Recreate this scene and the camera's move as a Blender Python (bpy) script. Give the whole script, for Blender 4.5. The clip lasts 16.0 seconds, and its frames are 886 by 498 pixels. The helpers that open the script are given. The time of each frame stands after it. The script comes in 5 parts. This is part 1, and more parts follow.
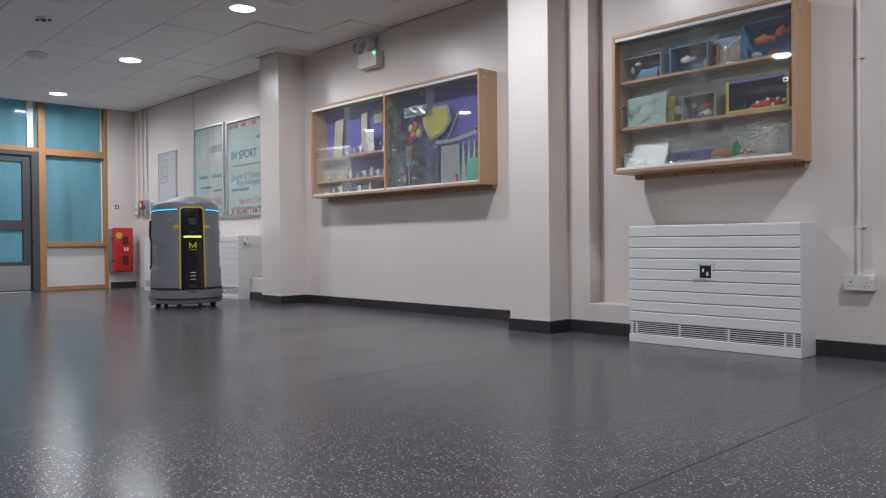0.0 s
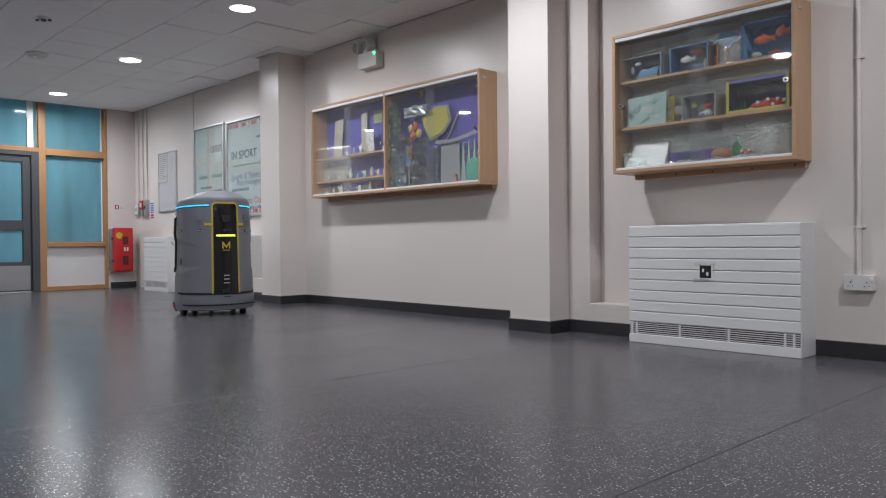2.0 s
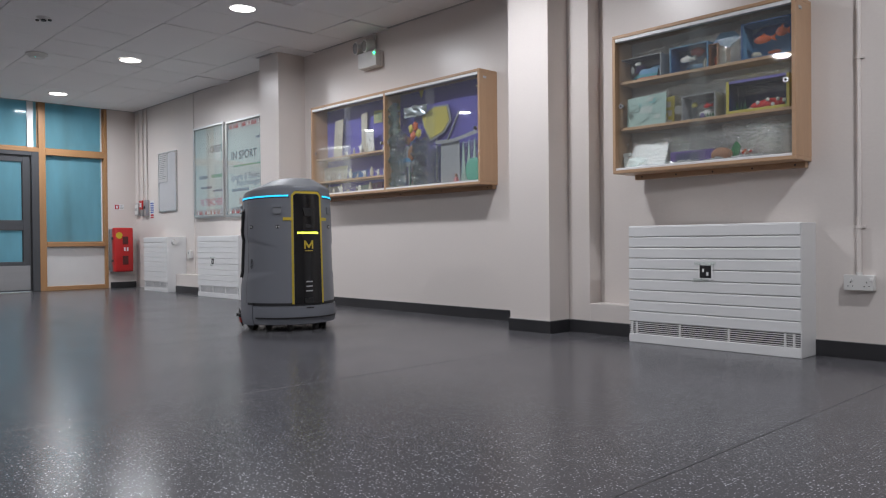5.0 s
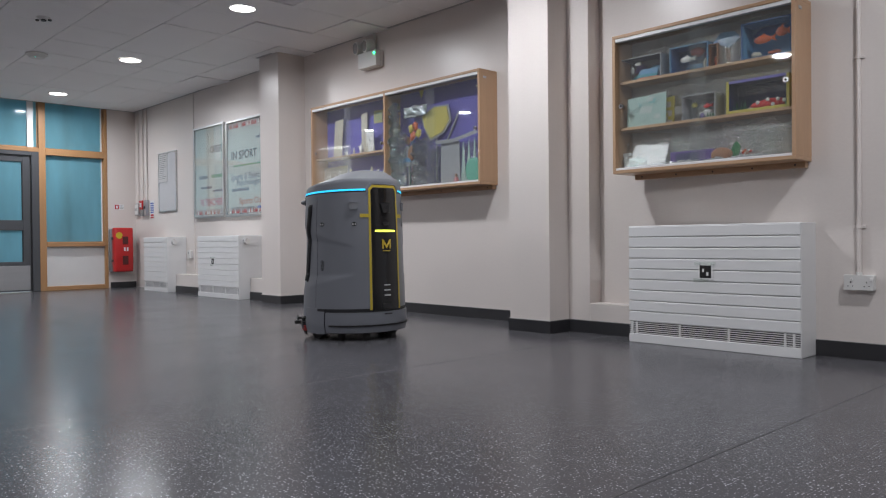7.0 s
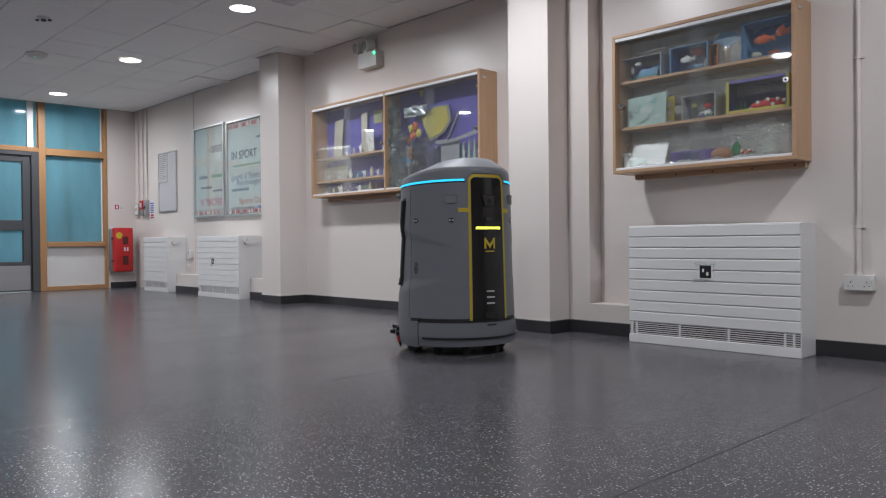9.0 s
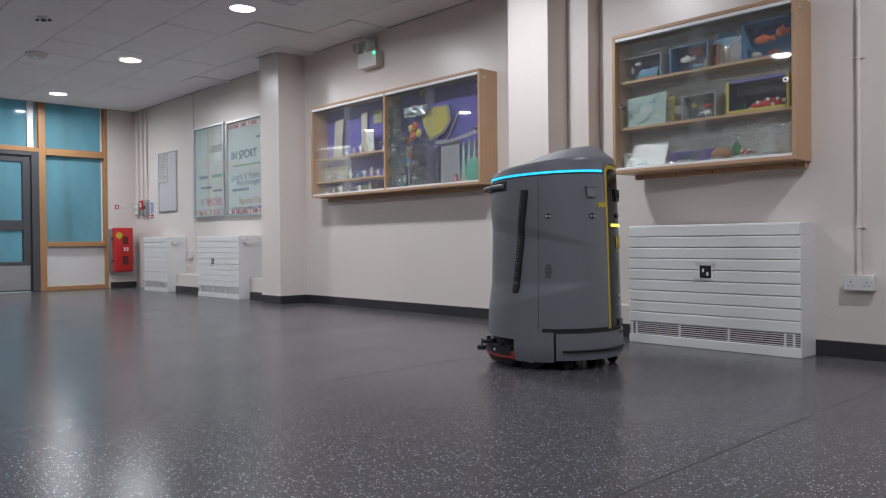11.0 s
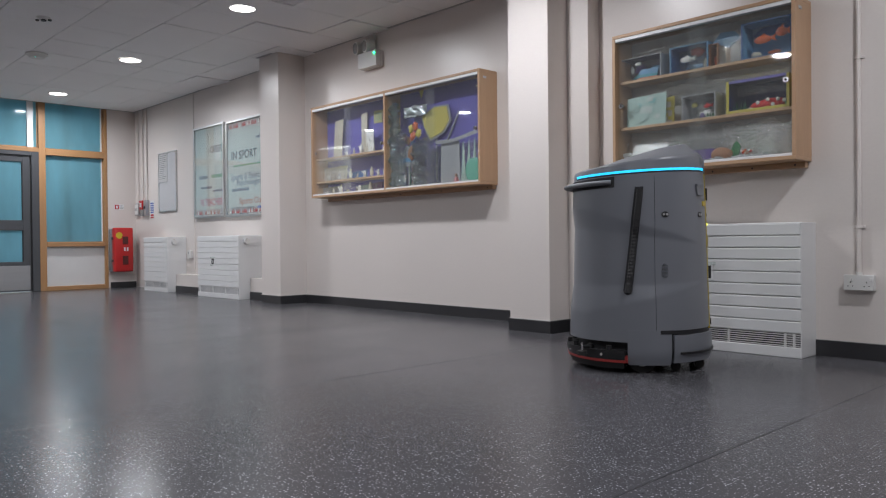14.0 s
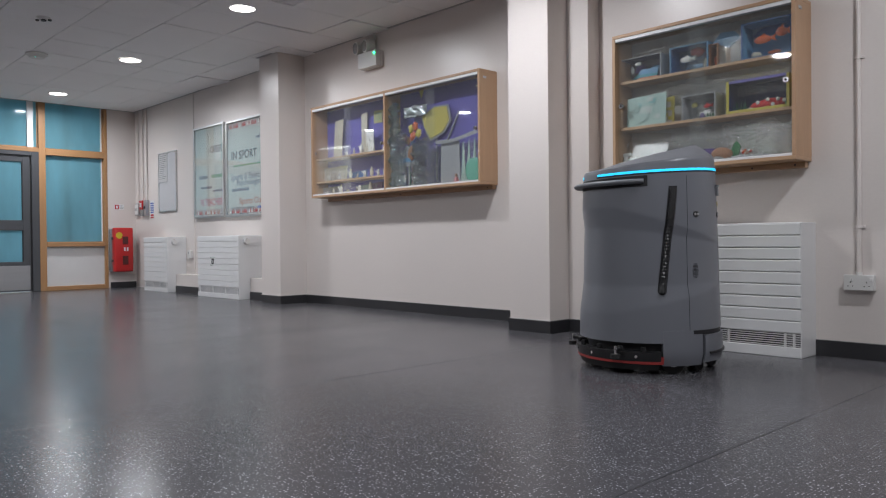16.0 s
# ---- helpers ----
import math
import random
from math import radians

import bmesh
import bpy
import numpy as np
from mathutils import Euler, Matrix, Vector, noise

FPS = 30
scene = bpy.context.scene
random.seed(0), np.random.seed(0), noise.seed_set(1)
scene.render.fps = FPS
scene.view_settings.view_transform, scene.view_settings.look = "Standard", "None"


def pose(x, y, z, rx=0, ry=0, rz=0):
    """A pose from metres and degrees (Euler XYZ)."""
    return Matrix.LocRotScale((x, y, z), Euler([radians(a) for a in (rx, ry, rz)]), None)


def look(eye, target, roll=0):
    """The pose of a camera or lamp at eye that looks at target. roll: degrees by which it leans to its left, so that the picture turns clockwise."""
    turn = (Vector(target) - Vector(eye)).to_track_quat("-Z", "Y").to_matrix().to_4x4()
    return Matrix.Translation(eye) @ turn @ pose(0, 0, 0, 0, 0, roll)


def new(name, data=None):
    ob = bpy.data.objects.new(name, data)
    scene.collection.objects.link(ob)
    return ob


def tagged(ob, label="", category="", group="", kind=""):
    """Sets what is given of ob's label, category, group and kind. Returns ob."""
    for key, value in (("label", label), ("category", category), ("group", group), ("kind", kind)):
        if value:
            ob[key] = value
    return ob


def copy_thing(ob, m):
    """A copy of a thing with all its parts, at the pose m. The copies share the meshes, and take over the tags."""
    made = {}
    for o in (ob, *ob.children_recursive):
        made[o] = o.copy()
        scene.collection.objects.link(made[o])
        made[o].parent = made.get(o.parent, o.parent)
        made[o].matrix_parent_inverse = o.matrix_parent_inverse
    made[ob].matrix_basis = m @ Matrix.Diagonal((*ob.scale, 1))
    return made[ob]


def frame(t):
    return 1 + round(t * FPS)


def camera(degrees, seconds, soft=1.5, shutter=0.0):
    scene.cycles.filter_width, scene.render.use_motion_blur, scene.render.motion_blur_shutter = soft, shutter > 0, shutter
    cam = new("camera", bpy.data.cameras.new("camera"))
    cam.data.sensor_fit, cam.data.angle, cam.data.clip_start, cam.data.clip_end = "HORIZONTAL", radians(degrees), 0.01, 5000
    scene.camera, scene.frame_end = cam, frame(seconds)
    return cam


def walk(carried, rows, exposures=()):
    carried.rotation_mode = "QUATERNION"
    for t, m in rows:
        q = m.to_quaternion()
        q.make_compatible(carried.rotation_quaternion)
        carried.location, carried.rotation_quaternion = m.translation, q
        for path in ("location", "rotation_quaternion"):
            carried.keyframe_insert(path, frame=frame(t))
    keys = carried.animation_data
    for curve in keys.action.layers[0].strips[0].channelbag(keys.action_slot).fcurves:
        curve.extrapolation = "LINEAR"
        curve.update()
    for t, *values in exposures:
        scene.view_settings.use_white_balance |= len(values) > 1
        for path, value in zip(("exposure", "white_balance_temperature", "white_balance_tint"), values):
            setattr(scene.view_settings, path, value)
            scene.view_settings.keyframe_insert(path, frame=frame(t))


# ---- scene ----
# The camera stands still, low over the floor, looking along the wall.
EYE = Vector((0.0, 0.0, 0.69))
AIM = EYE + Vector((-0.72674165, 0.68684655, -0.00940122))
cam = camera(60.41, 16.0, soft=1.15)
walk(cam, [(0.0, look(EYE, AIM, -0.553)), (16.0, look(EYE, AIM, -0.553))], exposures=[(0.0, 0.0), (16.0, 0.0)])

# ---- plan ----
WALL = 4.93          # face of the long wall
WALL_C = 4.82        # deep end of the bay behind the large radiator
PIER = 4.68          # face of the shallow pier and the pipe boxing
PIER_R = 4.69        # face of the wall behind and past the large radiator
FAR = -12.555        # face of the far wall
CEIL = 2.861
NEAR_X, BACK_Y = 4.2, -3.6
LAMP_X = (-11.68, -9.02, -6.36, -3.70, -1.04, 1.62)
LAMP_Y = (3.50, 0.38)
LAMPS = [(-3.79, -0.16) if (x, y) == (-3.70, 0.38) else (-0.40 if y > 3 and x > -2 else x, y) for y in LAMP_Y for x in LAMP_X if (x, y) != (1.62, 3.50)]
LAMP_WATTS = 35.5

# ---- world and large lights ----
world = bpy.data.worlds.new("overcast_sky")
scene.world = world
world.use_nodes = True
wn = world.node_tree
sky = wn.nodes.new("ShaderNodeTexSky")
sky.sky_type, sky.sun_disc = "NISHITA", False
sky.sun_elevation, sky.sun_rotation = radians(40), radians(200)
wn.links.new(sky.outputs[0], wn.nodes["Background"].inputs[0])
wn.nodes["Background"].inputs[1].default_value = 0.13

for lx, ly in LAMPS:
    d = bpy.data.lights.new("downlight_lamp", "AREA")
    d.shape, d.size, d.energy, d.color = "DISK", 0.19, LAMP_WATTS, (0.92, 0.94, 1.0)
    d.spread = radians(170)
    ob = new("downlight_lamp", d)
    ob.matrix_basis = pose(lx, ly, CEIL - 0.012)


# ---- materials ----
def material(name, color, rough=0.5, metal=0.0, vary=0.08, scale=6.0, grain=0.04, grain_scale=120.0, bump=0.05, stretch=(1, 1, 1), coat=0.0, spec=0.5):
    """Principled with broad and fine variation of colour, gloss and relief, in metres."""
    m = bpy.data.materials.new(name)
    m.use_nodes = True
    t = m.node_tree
    b = t.nodes["Principled BSDF"]
    b.inputs["Metallic"].default_value = metal
    b.inputs["Coat Weight"].default_value = coat
    b.inputs["Coat Roughness"].default_value = 0.08
    b.inputs["Specular IOR Level"].default_value = spec
    co = t.nodes.new("ShaderNodeTexCoord")
    mp = t.nodes.new("ShaderNodeMapping")
    mp.inputs["Scale"].default_value = stretch
    t.links.new(co.outputs["Object"], mp.inputs[0])
    n1, n2 = t.nodes.new("ShaderNodeTexNoise"), t.nodes.new("ShaderNodeTexNoise")
    n1.inputs["Scale"].default_value, n1.inputs["Detail"].default_value = scale, 4
    n2.inputs["Scale"].default_value, n2.inputs["Detail"].default_value = grain_scale, 3
    for k in (n1, n2):
        t.links.new(mp.outputs[0], k.inputs["Vector"])
    add = t.nodes.new("ShaderNodeMath")
    add.operation = "MULTIPLY_ADD"
    add.inputs[1].default_value = 2 * vary
    add.inputs[2].default_value = 1 - vary - grain
    t.links.new(n1.outputs[0], add.inputs[0])
    add2 = t.nodes.new("ShaderNodeMath")
    add2.operation = "MULTIPLY_ADD"
    add2.inputs[1].default_value = 2 * grain
    t.links.new(n2.outputs[0], add2.inputs[0])
    t.links.new(add.outputs[0], add2.inputs[2])
    mul = t.nodes.new("ShaderNodeVectorMath")
    mul.operation = "SCALE"
    mul.inputs[0].default_value = color
    t.links.new(add2.outputs[0], mul.inputs["Scale"])
    t.links.new(mul.outputs[0], b.inputs["Base Color"])
    ro = t.nodes.new("ShaderNodeMath")
    ro.operation = "MULTIPLY_ADD"
    ro.inputs[1].default_value, ro.inputs[2].default_value = 0.08, rough - 0.04
    t.links.new(n1.outputs[0], ro.inputs[0])
    t.links.new(ro.outputs[0], b.inputs["Roughness"])
    if bump:
        bp = t.nodes.new("ShaderNodeBump")
        bp.inputs["Strength"].default_value, bp.inputs["Distance"].default_value = bump, 0.004
        t.links.new(n2.outputs[0], bp.inputs["Height"])
        t.links.new(bp.outputs[0], b.inputs["Normal"])
    return m


def glowing(name, color, strength):
    m = bpy.data.materials.new(name)
    m.use_nodes = True
    b = m.node_tree.nodes["Principled BSDF"]
    b.inputs["Base Color"].default_value = (*color, 1)
    b.inputs["Emission Color"].default_value = (*color, 1)
    b.inputs["Emission Strength"].default_value = strength
    return m


def clear_glass(name, tint=(1, 1, 1), rough=0.02, least=0.045, crease=0.0, haze=0.0):
    """A thin pane or film: clear straight through, with more mirror the flatter one looks along it."""
    m = bpy.data.materials.new(name)
    m.use_nodes = True
    t = m.node_tree
    t.nodes.remove(t.nodes["Principled BSDF"])
    tr, gl, mx, fr = (t.nodes.new(k) for k in ("ShaderNodeBsdfTransparent", "ShaderNodeBsdfGlossy", "ShaderNodeMixShader", "ShaderNodeLayerWeight"))
    tr.inputs[0].default_value = (*tint, 1)
    gl.inputs["Roughness"].default_value = rough
    fr.inputs[0].default_value = 0.5
    pw, ma = t.nodes.new("ShaderNodeMath"), t.nodes.new("ShaderNodeMath")
    pw.operation, pw.inputs[1].default_value = "POWER", 5.0
    ma.operation, ma.inputs[1].default_value, ma.inputs[2].default_value = "MULTIPLY_ADD", 1.0 - least, least
    t.links.new(fr.outputs["Facing"], pw.inputs[0])
    t.links.new(pw.outputs[0], ma.inputs[0])
    t.links.new(ma.outputs[0], mx.inputs[0])
    t.links.new(tr.outputs[0], mx.inputs[1])
    t.links.new(gl.outputs[0], mx.inputs[2])
    t.links.new(mx.outputs[0], t.nodes["Material Output"].inputs[0])
    if haze:
        # haze put in as a thin even white, lifting the dark behind the pane
        di, md = t.nodes.new("ShaderNodeBsdfDiffuse"), t.nodes.new("ShaderNodeMixShader")
        di.inputs[0].default_value = (0.75, 0.75, 0.74, 1)
        md.inputs[0].default_value = haze
        t.links.new(mx.outputs[0], md.inputs[1])
        t.links.new(di.outputs[0], md.inputs[2])
        t.links.new(md.outputs[0], t.nodes["Material Output"].inputs[0])
    if crease:
        # sharp little folds, longer upright than across
        co, mp, vo, bp = (t.nodes.new(k) for k in ("ShaderNodeTexCoord", "ShaderNodeMapping", "ShaderNodeTexNoise", "ShaderNodeBump"))
        mp.inputs["Scale"].default_value = (1.0, 1.0, 0.55)
        vo.inputs["Scale"].default_value, vo.inputs["Detail"].default_value = 75.0, 1.5
        bp.inputs["Strength"].default_value, bp.inputs["Distance"].default_value = crease, 0.006
        t.links.new(co.outputs["Object"], mp.inputs[0])
        t.links.new(mp.outputs[0], vo.inputs["Vector"])
        t.links.new(vo.outputs[0], bp.inputs["Height"])
        t.links.new(bp.outputs[0], gl.inputs["Normal"])
    return m


def film_glass(name, color):
    """Glass under a frosted coloured film, lit through by the day outside."""
    m = bpy.data.materials.new(name)
    m.use_nodes = True
    t = m.node_tree
    b = t.nodes["Principled BSDF"]
    b.inputs["Roughness"].default_value = 0.07
    co, n, mp = t.nodes.new("ShaderNodeTexCoord"), t.nodes.new("ShaderNodeTexNoise"), t.nodes.new("ShaderNodeMapping")
    mp.inputs["Scale"].default_value = (1, 2.5, 0.6)
    n.inputs["Scale"].default_value, n.inputs["Detail"].default_value = 2.0, 3
    t.links.new(co.outputs["Object"], mp.inputs[0])
    t.links.new(mp.outputs[0], n.inputs["Vector"])
    k = t.nodes.new("ShaderNodeMath")
    k.operation = "MULTIPLY_ADD"
    k.inputs[1].default_value, k.inputs[2].default_value = 0.36, 0.80
    t.links.new(n.outputs[0], k.inputs[0])
    v = t.nodes.new("ShaderNodeVectorMath")
    v.operation = "SCALE"
    v.inputs[0].default_value = color
    t.links.new(k.outputs[0], v.inputs["Scale"])
    t.links.new(v.outputs[0], b.inputs["Base Color"])
    tl, mx = t.nodes.new("ShaderNodeBsdfTranslucent"), t.nodes.new("ShaderNodeMixShader")
    t.links.new(v.outputs[0], tl.inputs[0])
    mx.inputs[0].default_value = 0.6
    t.links.new(b.outputs[0], mx.inputs[1])
    t.links.new(tl.outputs[0], mx.inputs[2])
    t.links.new(mx.outputs[0], t.nodes["Material Output"].inputs[0])
    return m


def wood(name, color, axis):
    """Beech veneer with its grain along one axis (0, 1 or 2)."""
    s = [9.0, 9.0, 9.0]
    s[axis] = 0.6
    return material(name, color, 0.42, vary=0.16, scale=2.0, grain=0.10, grain_scale=22, bump=0.04, stretch=s, coat=0.15)


def floor_material():
    """Dark grey safety vinyl with pale and dark flecks, a satin wear layer, fine emboss and scuffs."""
    m = bpy.data.materials.new("speckled_vinyl")
    m.use_nodes = True
    t = m.node_tree
    b = t.nodes["Principled BSDF"]
    b.inputs["Specular IOR Level"].default_value = 0.115
    co = t.nodes.new("ShaderNodeTexCoord")
    base = t.nodes.new("ShaderNodeTexNoise")
    base.inputs["Scale"].default_value, base.inputs["Detail"].default_value = 1.3, 6
    t.links.new(co.outputs["Object"], base.inputs["Vector"])
    ramp = t.nodes.new("ShaderNodeValToRGB")
    ramp.color_ramp.elements[0].position, ramp.color_ramp.elements[1].position = 0.3, 0.7
    ramp.color_ramp.elements[0].color = (0.066, 0.064, 0.070, 1)
    ramp.color_ramp.elements[1].color = (0.079, 0.077, 0.084, 1)
    t.links.new(base.outputs[0], ramp.inputs[0])
    col = ramp.outputs[0]
    # flecks: cells a few millimetres wide, each of its own size, some left empty
    for scale, size, share, shade in ((70.0, 0.17, 0.86, (0.034, 0.030, 0.034, 1)), (100.0, 0.22, 0.66, (0.15, 0.15, 0.165, 1)), (84.0, 0.185, 0.71, (0.42, 0.425, 0.45, 1)), (52.0, 0.095, 0.82, (0.52, 0.53, 0.57, 1))):
        warp = t.nodes.new("ShaderNodeTexNoise")
        warp.inputs["Scale"].default_value, warp.inputs["Detail"].default_value = scale * 2.2, 1
        t.links.new(co.outputs["Object"], warp.inputs["Vector"])
        bend = t.nodes.new("ShaderNodeVectorMath")
        bend.operation = "MULTIPLY_ADD"
        bend.inputs[1].default_value = (0.35 / scale,) * 3
        t.links.new(warp.outputs["Color"], bend.inputs[0])
        t.links.new(co.outputs["Object"], bend.inputs[2])
        vo = t.nodes.new("ShaderNodeTexVoronoi")
        vo.voronoi_dimensions = "2D"
        vo.inputs["Scale"].default_value = scale
        t.links.new(bend.outputs[0], vo.inputs["Vector"])
        sep = t.nodes.new("ShaderNodeSeparateColor")
        t.links.new(vo.outputs["Color"], sep.inputs[0])
        reach, near, some, both = (t.nodes.new("ShaderNodeMath") for _ in range(4))
        reach.operation, reach.inputs[1].default_value, reach.inputs[2].default_value = "MULTIPLY_ADD", size * 0.9, size * 0.45
        t.links.new(sep.outputs[1], reach.inputs[0])
        near.operation = "LESS_THAN"
        t.links.new(vo.outputs["Distance"], near.inputs[0])
        t.links.new(reach.outputs[0], near.inputs[1])
        some.operation, some.inputs[1].default_value = "GREATER_THAN", share
        both.operation = "MULTIPLY"
        t.links.new(sep.outputs[0], some.inputs[0])
        t.links.new(near.outputs[0], both.inputs[0])
        t.links.new(some.outputs[0], both.inputs[1])
        mx = t.nodes.new("ShaderNodeMix")
        mx.data_type = "RGBA"
        t.links.new(both.outputs[0], mx.inputs["Factor"])
        t.links.new(col, mx.inputs["A"])
        mx.inputs["B"].default_value = shade
        col = mx.outputs["Result"]
    t.links.new(col, b.inputs["Base Color"])
    rn = t.nodes.new("ShaderNodeTexNoise")
    rn.inputs["Scale"].default_value, rn.inputs["Detail"].default_value = 2.2, 5
    t.links.new(co.outputs["Object"], rn.inputs["Vector"])
    rm = t.nodes.new("ShaderNodeMath")
    rm.operation = "MULTIPLY_ADD"
    rm.inputs[1].default_value, rm.inputs[2].default_value = 0.12, 0.125
    t.links.new(rn.outputs[0], rm.inputs[0])
    t.links.new(rm.outputs[0], b.inputs["Roughness"])
    fn = t.nodes.new("ShaderNodeTexNoise")
    fn.inputs["Scale"].default_value, fn.inputs["Detail"].default_value = 190, 2
    t.links.new(co.outputs["Object"], fn.inputs["Vector"])
    bp = t.nodes.new("ShaderNodeBump")
    bp.inputs["Strength"].default_value, bp.inputs["Distance"].default_value = 0.22, 0.002
    t.links.new(fn.outputs[0], bp.inputs["Height"])
    t.links.new(bp.outputs[0], b.inputs["Normal"])
    return m


FLOOR = floor_material()
PAINT = material("cream_wall_paint", (0.70, 0.645, 0.61), 0.30, vary=0.045, scale=1.1, grain=0.02, grain_scale=60, bump=0.20)
TILE = material("white_ceiling_tile", (0.88, 0.87, 0.87), 0.9, vary=0.05, scale=1.2, grain=0.05, grain_scale=160, bump=0.10)
GRID = material("dull_ceiling_grid", (0.45, 0.45, 0.45), 0.7)
SEALANT = material("dusty_sealant", (0.50, 0.48, 0.46), 0.8, vary=0.3, scale=9, grain=0.2)
SEAM = material("faint_vinyl_weld", (0.067, 0.066, 0.071), 0.35)
BASE = material("black_vinyl_skirting", (0.032, 0.032, 0.035), 0.36, vary=0.25, scale=3, grain=0.1)
WHITE = material("white_enamel", (0.72, 0.72, 0.72), 0.35, vary=0.03, grain=0.01, bump=0.01)
PLASTIC = material("white_plastic", (0.70, 0.69, 0.67), 0.35, vary=0.03, grain=0.01, bump=0)
BEECH_X = wood("beech_long_grain", (0.47, 0.295, 0.175), 0)
BEECH_Z = wood("beech_upright_grain", (0.47, 0.295, 0.175), 2)
OAK_Y = wood("varnished_oak_rail", (0.40, 0.215, 0.095), 1)
OAK_Z = wood("varnished_oak_post", (0.40, 0.215, 0.095), 2)
ALU = material("brushed_aluminium", (0.62, 0.62, 0.62), 0.35, 0.85, stretch=(0.2, 3, 3))
SATIN = material("satin_white_track", (0.78, 0.78, 0.78), 0.35, vary=0.03, bump=0)
STEEL = material("brushed_steel", (0.45, 0.45, 0.46), 0.38, 0.8, stretch=(3, 0.3, 3))
CHROME = material("chrome", (0.75, 0.75, 0.76), 0.12, 1.0, bump=0)
DOORGREY = material("dark_grey_door_paint", (0.066, 0.069, 0.076), 0.4, vary=0.06)
FILM = film_glass("teal_film_glass", (0.30, 0.59, 0.665))
GLASS = clear_glass("clear_glass", (0.96, 0.98, 0.97), 0.02, 0.045, haze=0.035)
BAG = clear_glass("clear_plastic_bag", (0.97, 0.98, 0.98), 0.13, 0.34, 1.0)
BLACK = material("black_plastic", (0.018, 0.018, 0.019), 0.35, vary=0.1)
RUBBER = material("black_rubber", (0.014, 0.014, 0.014), 0.65, vary=0.1)
RED = material("red_cabinet_plastic", (0.52, 0.022, 0.022), 0.35, vary=0.06)
YELLOW = material("yellow_paint", (0.62, 0.47, 0.03), 0.4, vary=0.04)
LAMPGLOW = glowing("lit_diffuser", (1.0, 0.97, 0.94), 7.0)
PANELWHITE = material("white_laminate_panel", (0.66, 0.65, 0.64), 0.4, vary=0.04)
FELT = material("grey_felt_board", (0.50, 0.505, 0.52), 0.95, vary=0.05, grain=0.08, grain_scale=300)
PAPER = material("white_paper", (0.78, 0.78, 0.78), 0.7, vary=0.03, bump=0)


def plain(name, color, rough=0.6):
    """Card, felt, clay and paint for the small handmade things."""
    return material(name, color, rough, vary=0.12, scale=18, grain=0.06, grain_scale=90)


# ---- building helpers ----
OFFSET = {}
PLACE = [Matrix()]


def sized(k):
    """What follows is built k times its drawn size, in proportion about the point (0, 0, 0.69)."""
    PLACE[0] = Matrix.Translation((0, 0, 0.69)) @ Matrix.Scale(k, 4) @ Matrix.Translation((0, 0, -0.69))



def thing(name, loc, label, category, group="", kind=""):
    ob = new(name)
    loc = PLACE[0] @ Vector(loc)
    ob.location = loc
    ob.empty_display_size = 0.1
    OFFSET[ob.name] = Vector(loc)
    return tagged(ob, label, category, group, kind)


def part(name, bm, mat, parent=None, label="", smooth=False):
    """Links a bmesh, given in the room's metres, as one mesh under a thing or a part."""
    off = OFFSET.get(parent.name, Vector()) if parent else Vector()
    bmesh.ops.transform(bm, matrix=Matrix.Translation(-off) @ PLACE[0], verts=bm.verts)
    me = bpy.data.meshes.new(name)
    bm.to_mesh(me)
    bm.free()
    if smooth:
        me.shade_smooth()
        if smooth != "all":
            me.set_sharp_from_angle(angle=radians(38))
    for m in (mat if isinstance(mat, (list, tuple)) else [mat]):
        me.materials.append(m)
    ob = new(name, me)
    if parent:
        ob.parent = parent
        OFFSET[ob.name] = off
    if label:
        ob["label"] = label
    return ob


def setting(name, bm, mat, label, category, smooth=False):
    return tagged(part(name, bm, mat, None, "", smooth), label, category, kind="structure")


def box(x0, x1, y0, y1, z0, z1, bevel=0.0, bm=None, seg=1):
    out = bm or bmesh.new()
    vs = [out.verts.new((x, y, z)) for x in (x0, x1) for y in (y0, y1) for z in (z0, z1)]
    fs = [out.faces.new([vs[i] for i in f]) for f in ((0, 1, 3, 2), (4, 6, 7, 5), (0, 4, 5, 1), (2, 3, 7, 6), (0, 2, 6, 4), (1, 5, 7, 3))]
    if bevel:
        edges = list({e for f in fs for e in f.edges})
        bmesh.ops.bevel(out, geom=edges, offset=bevel, segments=seg, affect="EDGES", profile=0.5)
    return out


def cyl(p, q, r, seg=20, bm=None, r2=None):
    """A rod from p to q."""
    out = bm or bmesh.new()
    p, q = Vector(p), Vector(q)
    m = Matrix.Translation((p + q) / 2) @ (q - p).to_track_quat("Z", "Y").to_matrix().to_4x4()
    bmesh.ops.create_cone(out, cap_ends=True, segments=seg, radius1=r, radius2=r if r2 is None else r2, depth=(q - p).length, matrix=m)
    return out


def ball(c, sx, sy, sz, bm=None, rough=0.0, seed=0, sub=2):
    """A lumpy handmade form."""
    out = bm or bmesh.new()
    g = bmesh.ops.create_icosphere(out, subdivisions=sub, radius=1.0)
    for v in g["verts"]:
        k = 1 + rough * noise.noise(v.co * 2.3 + Vector((seed * 7.1, seed * 3.3, 0)))
        v.co = Vector((c[0] + v.co.x * sx * k, c[1] + v.co.y * sy * k, c[2] + v.co.z * sz * k))
    return out


def prism(pts, y0, y1, bm=None):
    """An outline in x and z, made solid between y0 and y1."""
    out = bm or bmesh.new()
    a = [out.verts.new((x, y0, z)) for x, z in pts]
    b = [out.verts.new((x, y1, z)) for x, z in pts]
    out.faces.new(a)
    out.faces.new(b[::-1])
    for i in range(len(pts)):
        j = (i + 1) % len(pts)
        out.faces.new((a[j], a[i], b[i], b[j]))
    bmesh.ops.recalc_face_normals(out, faces=out.faces)
    return out


